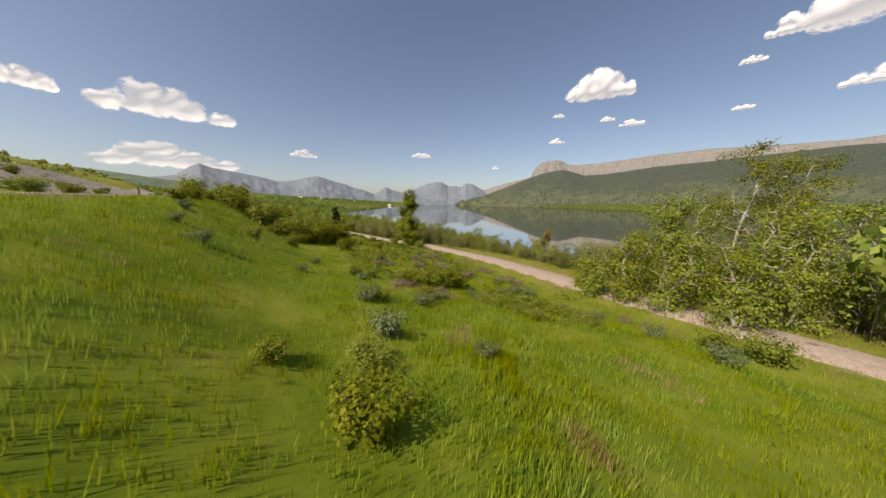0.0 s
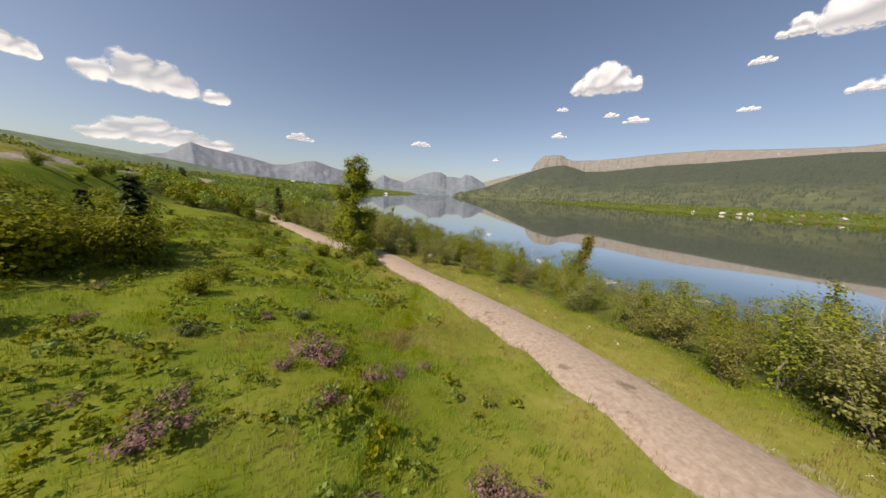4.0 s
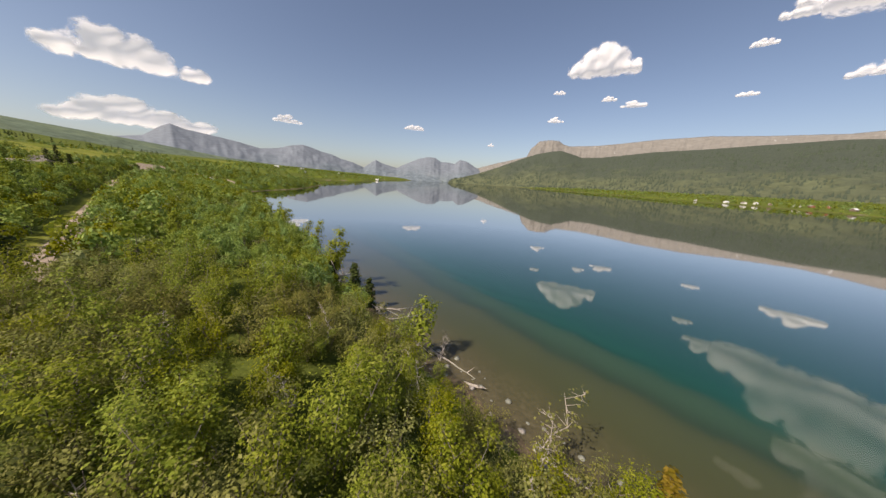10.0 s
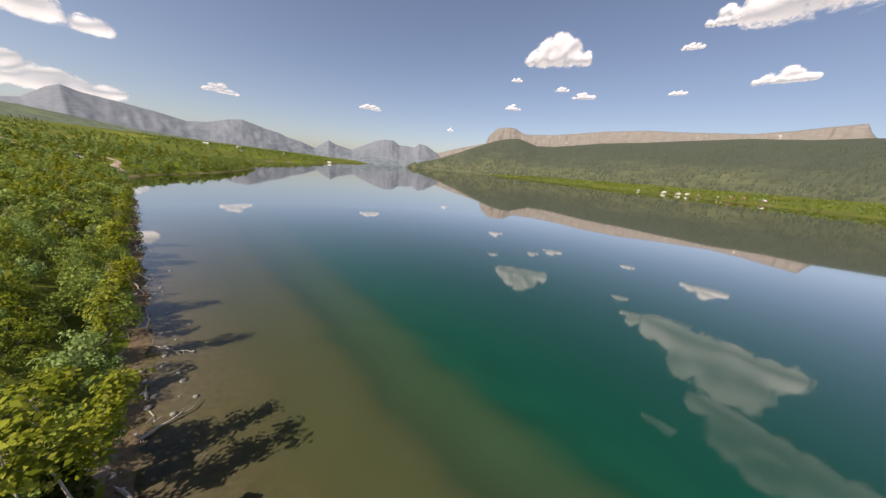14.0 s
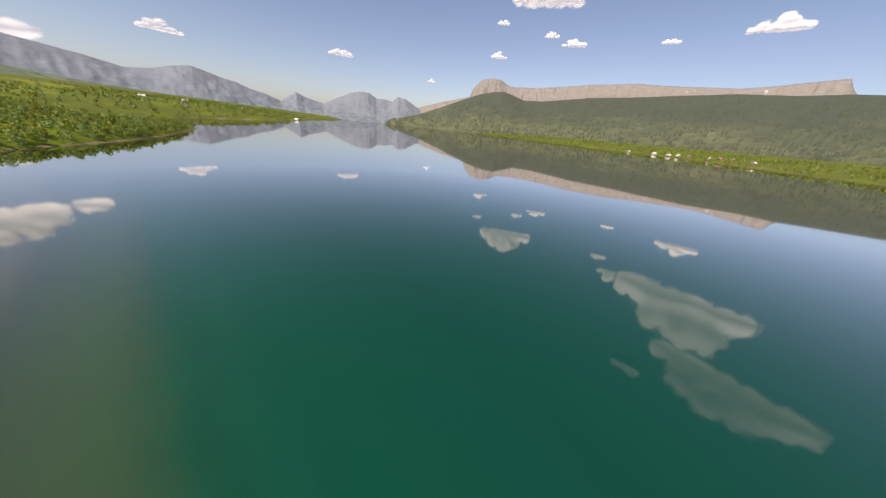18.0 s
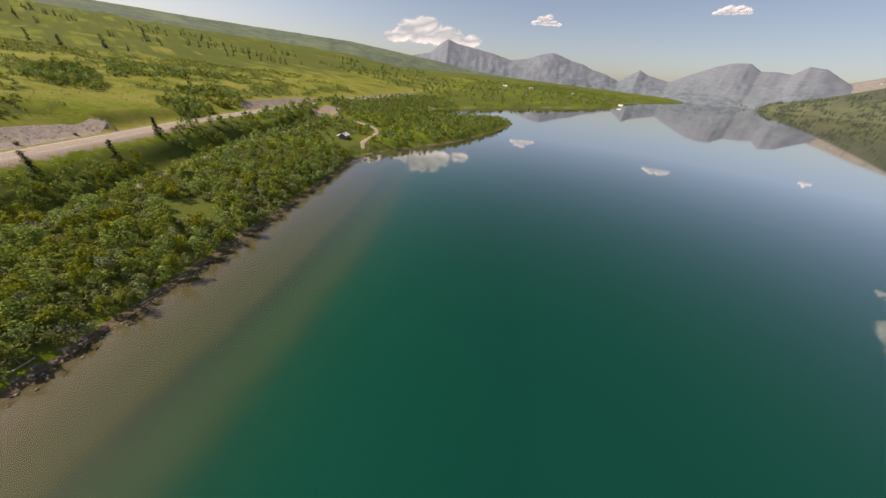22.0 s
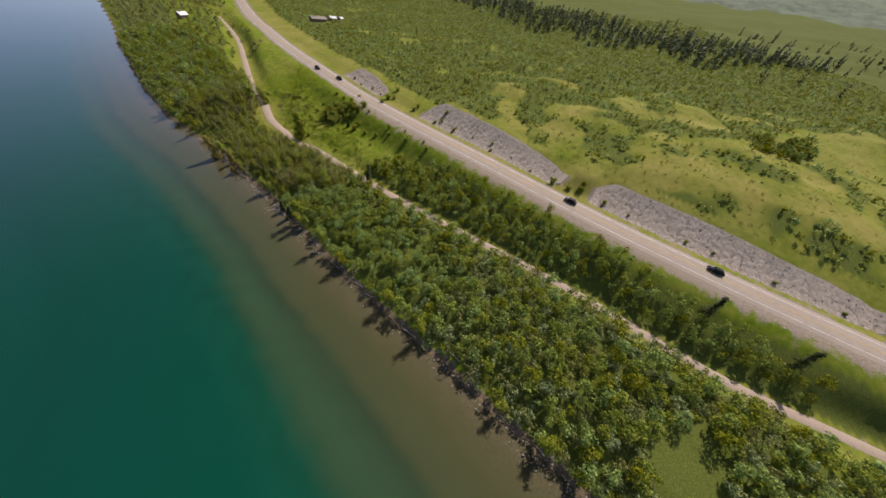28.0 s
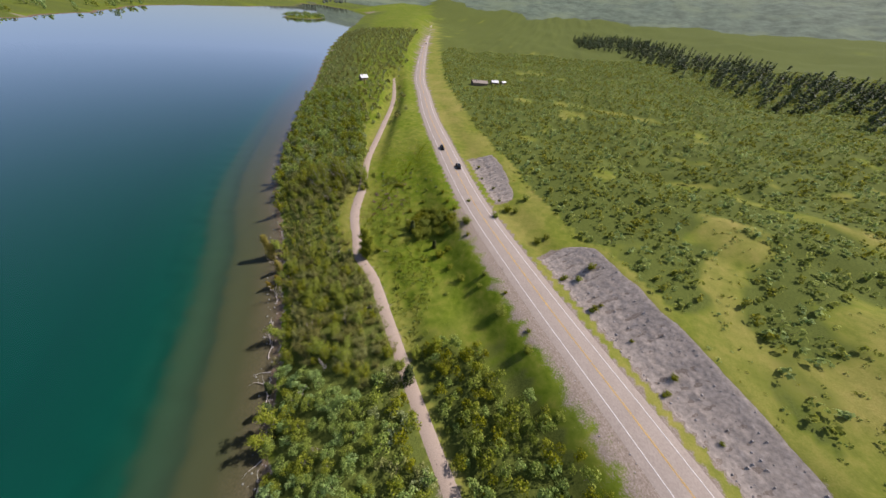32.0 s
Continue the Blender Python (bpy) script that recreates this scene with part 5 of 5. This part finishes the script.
# bushes of the meadow
bush_close = [shrub_kind(440 + i, 1.25, 11, 1.0, 2400, 0.062, 0.15, (0.1, 0), 0.014, 4, 0.0, 3, 4) for i in range(3)]
sage_close = [shrub_kind(450 + i, 0.75, 10, 0.7, 1500, 0.05, 0.10, (0, 0), 0.012, 3, 0.0, 3, 4) for i in range(3)]
bush_big = [shrub_kind(460 + i, 3.0, 8, 1.9, 2600, 0.13, 0.34, (0.2, 0.1), 0.035, 3, 0.0, 4, 4) for i in range(3)]


def bed(kinds, rows, name, leaf_mat, label, category, group):
    first = {}
    for k, (x, y, s) in enumerate(rows):
        i = k % len(kinds)
        m = pose(*at_ground(x, y), 0, 0, 67 * k)
        if i not in first:
            first[i] = plant(name, kinds[i], (0, 0, 0), 0, 1.0, "twig", leaf_mat, label, category, group, ("stem", "foliage"))
            ob = first[i]
        else:
            ob = copy_thing(first[i], m)
        ob.matrix_world = m @ Matrix.Diagonal((s, s, s * (0.85 + 0.05 * (k % 5)), 1))


bed(bush_close, [(-1.9, 14.6, 1.05), (-0.5, 14.3, 1.25), (0.8, 14.6, 1.15), (1.5, 15.0, 0.95), (-0.9, 0.1, 0.85), (-1.5, 2.2, 0.6), (-3.2, 1.4, 0.45), (16.3, 8.2, 1.2), (15.2, 9.6, 0.9), (-0.5, 10.9, 0.5), (-2.4, 7.9, 0.5), (-5.9, 15.1, 0.7), (-4.7, 15.3, 0.6), (-9.6, 54.4, 1.3), (-3.9, 53.4, 1.2), (-4.3, 54.8, 1.0), (-17, 30, 1.3), (-12, 31, 1.3), (-15, 24, 1.1), (-9, 37, 0.9), (-20, 30, 1.3), (-26, 26, 1.1), (-7, 45, 0.8), (-12.5, 47, 0.9), (-10, 40, 0.7),
                 (-22, 20, 1.2), (-31, 34, 1.2), (-34, 22, 1.0), (-14, 17, 0.8), (-6.5, 26, 0.7), (-21, 61, 0.7), (-12, 50, 0.7)],
    "meadow_bush", "shrub", "low dense green bush in the meadow grass", "bush", "meadow bushes")
bed(sage_close, [(-0.3, 9.9, 0.8), (-0.7, 8.8, 0.75), (0.4, 11.6, 0.6), (-2.9, 7.6, 0.9), (2.2, 13.1, 0.6), (3.5, 13, 0.7), (4.6, 14, 0.8), (5.6, 14.8, 0.75), (6.5, 15.5, 0.8), (7.3, 16.5, 0.7), (2.5, 12, 0.6), (-5, 14, 0.7), (-8, 12, 0.6), (-9.5, 17, 0.7), (-1.4, 4.0, 1.0), (-6, 33, 0.7),
                 (-3, 36, 0.7), (2, 26, 0.6), (5.5, 20, 0.7), (-11, 9, 0.8), (-14, 11, 0.7), (1.5, 3.2, 0.6), (-18, 16, 0.9), (9.5, 11.5, 0.9), (11, 9, 0.9), (12, 6.5, 1.0)],
    "sage_bush", "sage", "grey-green sagebrush tuft in the meadow", "bush", "sage tufts")
bed(bush_big, [(-20, 40, 1.1), (-23, 42.5, 1.15), (-17.5, 37.8, 0.85), (-25.5, 38, 1.2), (-21, 45, 1.1), (-28, 42, 1.2), (-16, 41, 0.8), (-30.5, 38, 1.2), (-24, 35, 1.0), (-33, 41, 1.2), (-36, 37, 1.1), (-29, 34, 0.9), (-19, 43, 1.0), (-18.5, 30.5, 0.95), (-22, 31, 1.0), (-17.5, 33, 1.1), (-26, 32, 0.9), (-17, 36.5, 1.2), (-20.5, 34, 1.2), (-16.2, 40, 1.0), (-21, 38, 1.3), (-27, 35.5, 1.1)],
    "dark_bush", "shrub", "tall dark green bush in a clump on the meadow", "bush", "dark bush clump")
bed(bush_big, [ (-41, 60, 0.75), (-54, 71, 0.9), (-33, 49, 0.7), (-31, 52, 0.9), (-36, 56, 0.6), (-47, 63, 0.5),
               (-22.5, 67, 0.5), (-36, 86, 0.9), (-40, 84, 1.0), (-44, 88, 1.1), (-49, 83, 0.9), (-53, 86, 1.0), (-38, 66, 0.4), (-30, 30, 0.6), (-62, 80, 0.7), (-70, 92, 0.6), (-27, 55, 0.4), (-57, 90, 0.9), (-33, 90, 0.9),
               (-112, 107, 0.9), (-117, 112, 0.8), (-95, 76, 0.5), (-78, 48, 0.7), (-75, 52, 0.6), (-128, 122, 0.6), (-56, 14, 0.9), (-50, 22, 1.0), (-46, 28, 0.8)],
    "round_bush", "leaf", "rounded green willow bush on open grass", "bush", "round bushes")

# low creeping patch beside the dry grass
rng = np.random.default_rng(88)
a, r = rng.uniform(0, 6.28, 620), np.sqrt(rng.uniform(0, 1, 620))
x, y = 5.9 + 3.3 * r * np.cos(a) + 0.5 * np.sin(5 * a), 11.6 + 3.1 * r * np.sin(a)
creeper = [Kind((np.zeros((0, 3)), np.zeros((0, 4), int)), shrub_kind(480 + i, 0.42, 4, 0.28, 70, 0.05, 0.08, (0, 0), 0.01, 1, 0.0, 2, 3).crown) for i in range(4)]
spread_stuff("creeping_plants", creeper, x, y, land(x, y)[0] - 0.05, rng.uniform(0.45, 0.95, 620), ("twig", "shrub"), "low dark green creeping plants in the meadow", "ground cover", 89)

# heather in bloom
bloom = [shrub_kind(470 + i, 0.42, 12, 0.55, 900, 0.035, 0.07, (0, 0), 0.008, 2, 0.0, 2, 3) for i in range(3)]
bed(bloom, [(-1.7, 13.2, 1.1), (-2.4, 13.0, 1.2), (0.3, 13.2, 0.8), (-3.1, 17.2, 0.9), (-1.2, 19.4, 0.9), (0.3, 24.9, 1.5), (0.6, 24.1, 1.2), (2.6, 21.6, 1.4), (3.2, 22.3, 1.2), (-1.8, 22.6, 1.3), (-6, 23.9, 1.4), (-5.1, 24.4, 1.2), (6.1, 27.9, 1.5), (5.2, 28.3, 1.2), (7.3, 23, 1.6), (7.9, 22.2, 1.4), (6.6, 23.6, 1.2), (-2.6, 28.4, 1.5), (-1, 32.7, 1.5), (-0.2, 32.2, 1.3), (-2.6, 28.5, 0.9), (-0.1, 26.6, 0.9), (-3.3, 29.7, 0.8), (2.4, 27.5, 0.7), (-6.5, 27, 1.1), (-7.1, 27.9, 1.0), (-5.6, 29.2, 0.8), (0.6, 30.2, 1.0), (-1.4, 31.5, 0.9),
            (1.6, 31.8, 1.0), (2.3, 32.6, 0.9), (3.3, 33.5, 0.7), (-8.5, 22, 0.8), (-10, 33, 0.9), (6.8, 19.4, 0.8), (4.4, 24.5, 0.7), (-4.4, 35.3, 0.8), (0.4, 16.8, 0.9), (-13, 36, 0.9), (9, 14.6, 0.8), (12.4, 13, 0.9)],
    "heather_clump", "bloom", "faded pink flowering clump among meadow grass", "flower", "pink clumps")


# ---- stones, driftwood, posts ----
def stone_mesh(seed, flat=0.6):
    bm = bmesh.new()
    bmesh.ops.create_icosphere(bm, subdivisions=1, radius=0.5)
    r = random.Random(seed)
    for v in bm.verts:
        v.co = Vector((v.co.x * r.uniform(0.75, 1.2), v.co.y * r.uniform(0.75, 1.2), v.co.z * flat * r.uniform(0.7, 1.2)))
    me = bpy.data.meshes.new("stone")
    bm.to_mesh(me)
    bm.free()
    V = np.array([v.co[:] for v in me.vertices])
    F = np.array([list(p.vertices) for p in me.polygons])
    bpy.data.meshes.remove(me)
    return V, F


def stones(name, x, y, size, mat, label, seed, sink=0.25, lift=0.0):
    rng = np.random.default_rng(seed)
    shapes = [stone_mesh(seed + i) for i in range(4)]
    z = land(x, y)[0]
    Vs, Fs, base = [], [], 0
    for i in range(len(x)):
        V, F = shapes[i % 4]
        a = rng.uniform(0, 6.28)
        c, s = math.cos(a), math.sin(a)
        Vs.append(np.c_[V[:, 0] * c - V[:, 1] * s, V[:, 0] * s + V[:, 1] * c, V[:, 2] + 0.5 - sink] * size[i] + (x[i], y[i], z[i] - 0.2 * size[i] + lift))
        Fs.append(F + base)
        base += len(V)
    return tagged(put(name, mesh_np(name, np.concatenate(Vs), np.concatenate(Fs)), mat), label, "stones", kind="stuff")


x, y, rng = scatter(-130, 75, -20, 260, 1.5, 21)
d = land(x, y)[2]
w = (d > -3.5) & (d < 1.6) & (rng.uniform(0, 1, len(x)) < 0.6)
stones("shore_stones", x[w], y[w], rng.uniform(0.15, 0.7, w.sum()) ** 1.3 + 0.1, "stone", "grey-brown stones along the water's edge", 31)
x, y, rng = scatter(-230, 30, -20, 215, 1.4, 22)
h, zone, d, dr, up, dt, st, east = land(x, y)
w = up & (dr > 10) & (dr < 27) & (zone[:, 0] > 0.6) & (rng.uniform(0, 1, len(x)) < 0.5)
stones("bank_stones", x[w], y[w], rng.uniform(0.1, 0.62, w.sum()) ** 1.5 + 0.12, "stone", "loose grey stones on the eroded gravel bank", 32, lift=0.16)
w = ~up & (dr > 6) & (dr < 15) & (zone[:, 0] > 0.45) & (rng.uniform(0, 1, len(x)) < 0.3)
stones("verge_stones", x[w], y[w], rng.uniform(0.1, 0.5, w.sum()) ** 1.5 + 0.1, "stone", "loose grey stones below the road's shoulder", 33)
bm = bmesh.new()
bmesh.ops.create_icosphere(bm, subdivisions=3, radius=0.42)
for v in bm.verts:
    v.co *= 1 + 0.22 * math.sin(5 * v.co.x + 2 * v.co.y) * math.cos(4 * v.co.z + 3 * v.co.y)
    v.co.z *= 0.7
boulder = part("boulder", bm, "stone", None)
tagged(boulder, "pale grey boulder in grass beside the track", "rock")
boulder.matrix_world = pose(2.9, 59.9, ground_z(2.9, 59.9) + 0.1)


def log_mesh(seed, length, r):
    rng = np.random.default_rng(seed)
    segs, p = [], np.array([0, 0, 0.0])
    for k in range(6):
        q = p + np.array([length / 6, rng.normal(0, 0.12), rng.normal(0, 0.05)])
        segs.append((p, q, r * (1 - 0.12 * k), r * (1 - 0.12 * (k + 1))))
        if k > 2:
            w = rng.normal(0, 0.5, 3) + (0.4, 0, 0.25)
            segs.append((q, q + w, r * 0.4, r * 0.1))
        p = q
    for k in range(6):
        w = rng.normal(0, 0.35, 3)
        segs.append((np.zeros(3), w - (0.2, 0, 0), r * 0.6, r * 0.15))
    return mesh_np("driftwood_log", *prisms(segs, 7))


for k, (x, y, a, L) in enumerate(((-46.4, 160.3, -50, 7.5), (-55.5, 167, 130, 8), (-4, 103.5, -60, 5.5), (-1.5, 100, 30, 4), (4, 93.5, -45, 6), (8.5, 88, 140, 5), (-20, 126.5, -20, 4), (-25, 133, -55, 5), (-88, 213, -50, 5),
                                 (-117, 250.5, -40, 4), (-70, 190.5, 120, 5), (17, 75.5, 120, 5), (-36, 146, -30, 4.5), (-104, 235, -60, 5), (-132, 271, -30, 4), (-11.5, 112, -25, 5), (-3.2, 102.6, 10, 3.5), (-13, 115.5, 60, 3), (-6, 106.5, -55, 7), (-5.2, 104.8, -35, 6), (-2.6, 101.2, 150, 5), (-8, 109, -60, 5), (1.5, 97, -48, 5), (-16, 120, -50, 4), (-33, 142, -45, 5), (-58, 175, -50, 5), (-64, 183, 120, 4), (12, 81.5, -50, 4.5))):
    ob = put("driftwood_log", log_mesh(500 + k, L, 0.13), "dead")
    tagged(ob, "bleached driftwood log lying on the stony shore", "driftwood", "driftwood logs")
    ob.matrix_world = pose(x, y, max(ground_z(x, y), 0.0) + 0.1, 0, 2, a)
ob = put("fallen_branch", mesh_np("fallen_branch", *prisms(limbs(np.random.default_rng(9), 3.0, 3, 0.8, (0.5, 0.2), 4, 4, 0.05)[0], 5)), "dead")
tagged(ob, "bleached fallen branch lying in meadow grass", "branch")
ob.matrix_world = pose(-11.8, 54.6, ground_z(-11.8, 54.6) + 0.15, 0, 78, 205)

# road posts
def marker_post(x, y):
    bm = bmesh.new()
    box(bm, (0.12, 0.12, 1.15), (0, 0, 0.5), 0, 0.012)
    e = tagged(new("marker_post"), "short weathered post at the road's shoulder", "post", "road posts")
    e.matrix_world = pose(x, y, ground_z(x, y), 0, 0, 35)
    part("shaft", bm, "plank", e)
    bm = bmesh.new()
    box(bm, (0.02, 0.1, 0.16), (0.073, 0, 0.92), 0, 0.004)
    part("reflector", bm, "wall_white", e, "small white reflector")


for i in range(3, len(ROAD_S) - 1):
    px, py = ROAD_S[i][:2]
    if -60 < py < 60 and i % 2:
        t = ROAD_S[i + 1][:2] - ROAD_S[i][:2]
        t /= np.linalg.norm(t)
        marker_post(px + t[1] * 5.9, py - t[0] * 5.9)


# ---- buildings ----
def house(x, y, turn, size, wall, roof, label, category="house", name="house", pitch=0.35, windows=((0, -1, 0), (1.6, -1, 0)), porch=False, group=""):
    """Walls, a gabled roof with eaves, windows, a door, a chimney."""
    L, W, H = size
    e = tagged(new(name), label, category, group)
    e.matrix_world = pose(x, y, ground_z(x, y) - 0.1, 0, 0, turn)
    bm = bmesh.new()
    box(bm, (L, W, H), (0, 0, H / 2))
    for sx in (-1, 1):
        v = [bm.verts.new((sx * (L / 2 - 0.01), yy, zz)) for yy, zz in ((-W / 2, H), (W / 2, H), (0, H + W * pitch))]
        bm.faces.new(v)
    part("wall", bm, wall, e)
    for s in (-1, 1):
        bm = bmesh.new()
        tilt = math.degrees(math.atan(2 * pitch))
        g = bmesh.ops.create_cube(bm, size=1.0)["verts"]
        ln = (W / 2 + 0.45) / math.cos(radians(tilt))
        bmesh.ops.scale(bm, vec=(L + 0.8, ln, 0.12), verts=g)
        bmesh.ops.transform(bm, matrix=pose(0, s * (W / 4 + 0.12), H + W * pitch / 2 + 0.03, -s * tilt, 0, 0), verts=g)
        part("roof_slope", bm, roof, e)
    for k, (ox, side, oz) in enumerate(windows):
        bm = bmesh.new()
        box(bm, (1.1, 0.08, 1.1), (ox, side * (W / 2 + 0.03), 1.5 + oz))
        f = part("window", bm, "wall_white", e)
        bm = bmesh.new()
        box(bm, (0.9, 0.06, 0.9), (ox, side * (W / 2 + 0.06), 1.5 + oz))
        part("pane", bm, "glass", f)
    bm = bmesh.new()
    box(bm, (0.95, 0.08, 2.05), (-L * 0.3, -(W / 2 + 0.03), 1.05), 0, 0.01)
    part("door", bm, "plank", e)
    bm = bmesh.new()
    box(bm, (0.5, 0.5, 1.2), (L * 0.25, W * 0.15, H + W * pitch * 0.9), 0, 0.02)
    part("chimney", bm, "stone", e)
    if porch:
        for sx in (-0.45, 0, 0.45):
            bm = bmesh.new()
            box(bm, (0.14, 0.14, 2.2), (L * sx, -(W / 2 + 1.6), 1.1))
            part("porch_post", bm, "plank", e)
        bm = bmesh.new()
        box(bm, (L + 0.4, 2.0, 0.1), (0, -(W / 2 + 0.9), 2.3))
        part("porch_roof", bm, roof, e)
    return e


house(-174.5, 298, -52, (6.5, 5, 2.5), "plank", "roof", "small lakeside cabin with a white sheet roof", "cabin", "cabin", 0.3, porch=True)
house(111, -154, 60, (7, 5, 2.6), "plank", "roof", "small shed with a white roof among trees", "shed", "shed")
for k, (x, y, t, sz) in enumerate(((6, -203, 30, (16, 7, 3)), (-8, -214, 24, (7, 6, 2.8)), (-16, -222, 60, (6, 4, 2.5)))):
    house(x, y, t, sz, "plank", "roof" if k else "asphalt", "low farm building with a pale roof beside the road", "farm building", "farm_building", 0.25, group="farm buildings")
far_houses = ((935, 826, 20, "wall_white"), (922, 846, 70, "wall_white"), (945, 800, 40, "plank"), (905, 880, 10, "wall_white"), (975, 735, 60, "rust"), (990, 715, 30, "rust"), (960, 752, 0, "wall_white"), (885, 960, 40, "wall_white"), (940, 640, 10, "plank"))
for k, (x, y, t, wl) in enumerate(far_houses):
    house(x, y, t, (13, 8, 3.6), wl, "roof" if k % 3 != 1 else "asphalt", "house on the opposite lake shore among trees", "house", "far_house", 0.35, group="houses across the lake")
for k, (x, y) in enumerate(((-268, 1432), (-600, 1180), (-560, 1300), (-470, 1500), (-420, 1010))):
    house(x, y, 30 * k, (15, 9, 4), "wall_white", "roof", "white house far up the lake shore", "house", "far_house", 0.35, group="houses up the lake")


# ---- vehicles ----
def car(x, y, turn, paint, label, kind="suv"):
    e = tagged(new("car"), label, "car", "cars on the road")
    j = int(np.argmin(np.hypot(ROAD_S[:, 0] - x, ROAD_S[:, 1] - y)))
    z = ROAD_S[j, 2] + 0.12 if turn is not None else ground_z(x, y)
    t = ROAD_S[j + 1] - ROAD_S[j - 1]
    e.matrix_world = pose(x, y, z, 0, 0, math.degrees(math.atan2(t[1], t[0])) + (turn or 0) if turn is not None else 20)
    bm = bmesh.new()
    box(bm, (4.7, 1.85, 0.72), (0, 0, 0.72), 0, 0.12)
    body = part("body", bm, paint, e)
    bm = bmesh.new()
    box(bm, (2.9 if kind == "suv" else 1.7, 1.7, 0.68), (-0.35 if kind == "suv" else 0.1, 0, 1.36), 0, 0.08, 0.82)
    part("cabin", bm, "glass", e, "dark tinted glass")
    bm = bmesh.new()
    box(bm, (2.3 if kind == "suv" else 1.35, 1.38, 0.07), (-0.35 if kind == "suv" else 0.1, 0, 1.72), 0, 0.02)
    part("roof", bm, paint, e)
    for sx in (-1.45, 1.45):
        for sy in (-0.86, 0.86):
            for nm, r, w, mt in (("tyre", 0.36, 0.24, "rubber"), ("rim", 0.22, 0.26, "chrome")):
                bm = bmesh.new()
                bmesh.ops.create_cone(bm, cap_ends=True, segments=14, radius1=r, radius2=r, depth=w, matrix=pose(sx, sy, 0.36, 90, 0, 0))
                wheel = part(nm, bm, mt, e if nm == "tyre" else wheel)
    for sy in (-0.65, 0.65):
        for sx, nm, mt in ((2.33, "headlight", "lamp_clear"), (-2.33, "tail_light", "lamp_red")):
            bm = bmesh.new()
            box(bm, (0.08, 0.36, 0.16), (sx, sy, 0.82), 0, 0.02)
            part(nm, bm, mt, e)
    for sx, nm in ((2.36, "front_bumper"), (-2.36, "rear_bumper")):
        bm = bmesh.new()
        box(bm, (0.14, 1.75, 0.22), (sx, 0, 0.48), 0, 0.03)
        part(nm, bm, "rubber", e)


def on_road(y, side):
    j = int(np.argmin(np.abs(ROAD_S[:, 1] - y)))
    t = ROAD_S[j + 1][:2] - ROAD_S[j - 1][:2]
    t /= np.linalg.norm(t)
    return ROAD_S[j][0] - t[1] * side, ROAD_S[j][1] + t[0] * side


for yy, side, turn, paint, lab in ((-26, -1.9, 0, "paint_dark", "dark car driving along the highway"), (-4, 1.9, 180, "paint_dark", "black car driving along the highway"), (126, 1.9, 180, "paint_dark", "dark pickup on the highway"),
                                   (164, 1.9, 180, "paint_dark", "dark grey car on the highway"), (-470, 1.9, 180, "paint_grey", "pale car far down the highway")):
    cx, cy = on_road(yy, side)
    car(cx, cy, turn, paint, lab)
car(-158, 282, None, "paint_grey", "silver car parked on grass near the cabin", "sedan")


# bushes on the banks and the road's shoulder
rows = [(*on_road(yy, side), sc) for yy, side, sc in ((47, 13, 0.8), (44, 16, 0.7), (28, 14, 0.7), (60, 12, 0.5), (67, 12.5, 0.55), (84, 12, 0.4), (119, 13, 0.85), (122, 15, 0.7), (121, 11.5, 0.5), (150, 12.5, 0.45), (176, 12, 0.5),
                                                  (60, -9.5, 0.35), (70, -10, 0.4), (52, -12, 0.5), (38, -10, 0.45),
                                                  (56, 11, 0.4), (64, 14.5, 0.35), (73, 11.5, 0.45), (79, 14, 0.3), (91, 11, 0.35), (97, 13.5, 0.3), (104, 11.5, 0.4), (111, 12, 0.45),
                                                  (20, 11.5, 0.4), (12, 12.5, 0.45), (4, 11, 0.4), (-6, 12.5, 0.5), (131, 11.5, 0.4), (140, 12.5, 0.35), (163, 13, 0.4), (188, 12, 0.45))]
bed(bush_big, rows, "bank_bush", "shrub", "low green bush growing on gravel beside the road", "bush", "bank bushes")
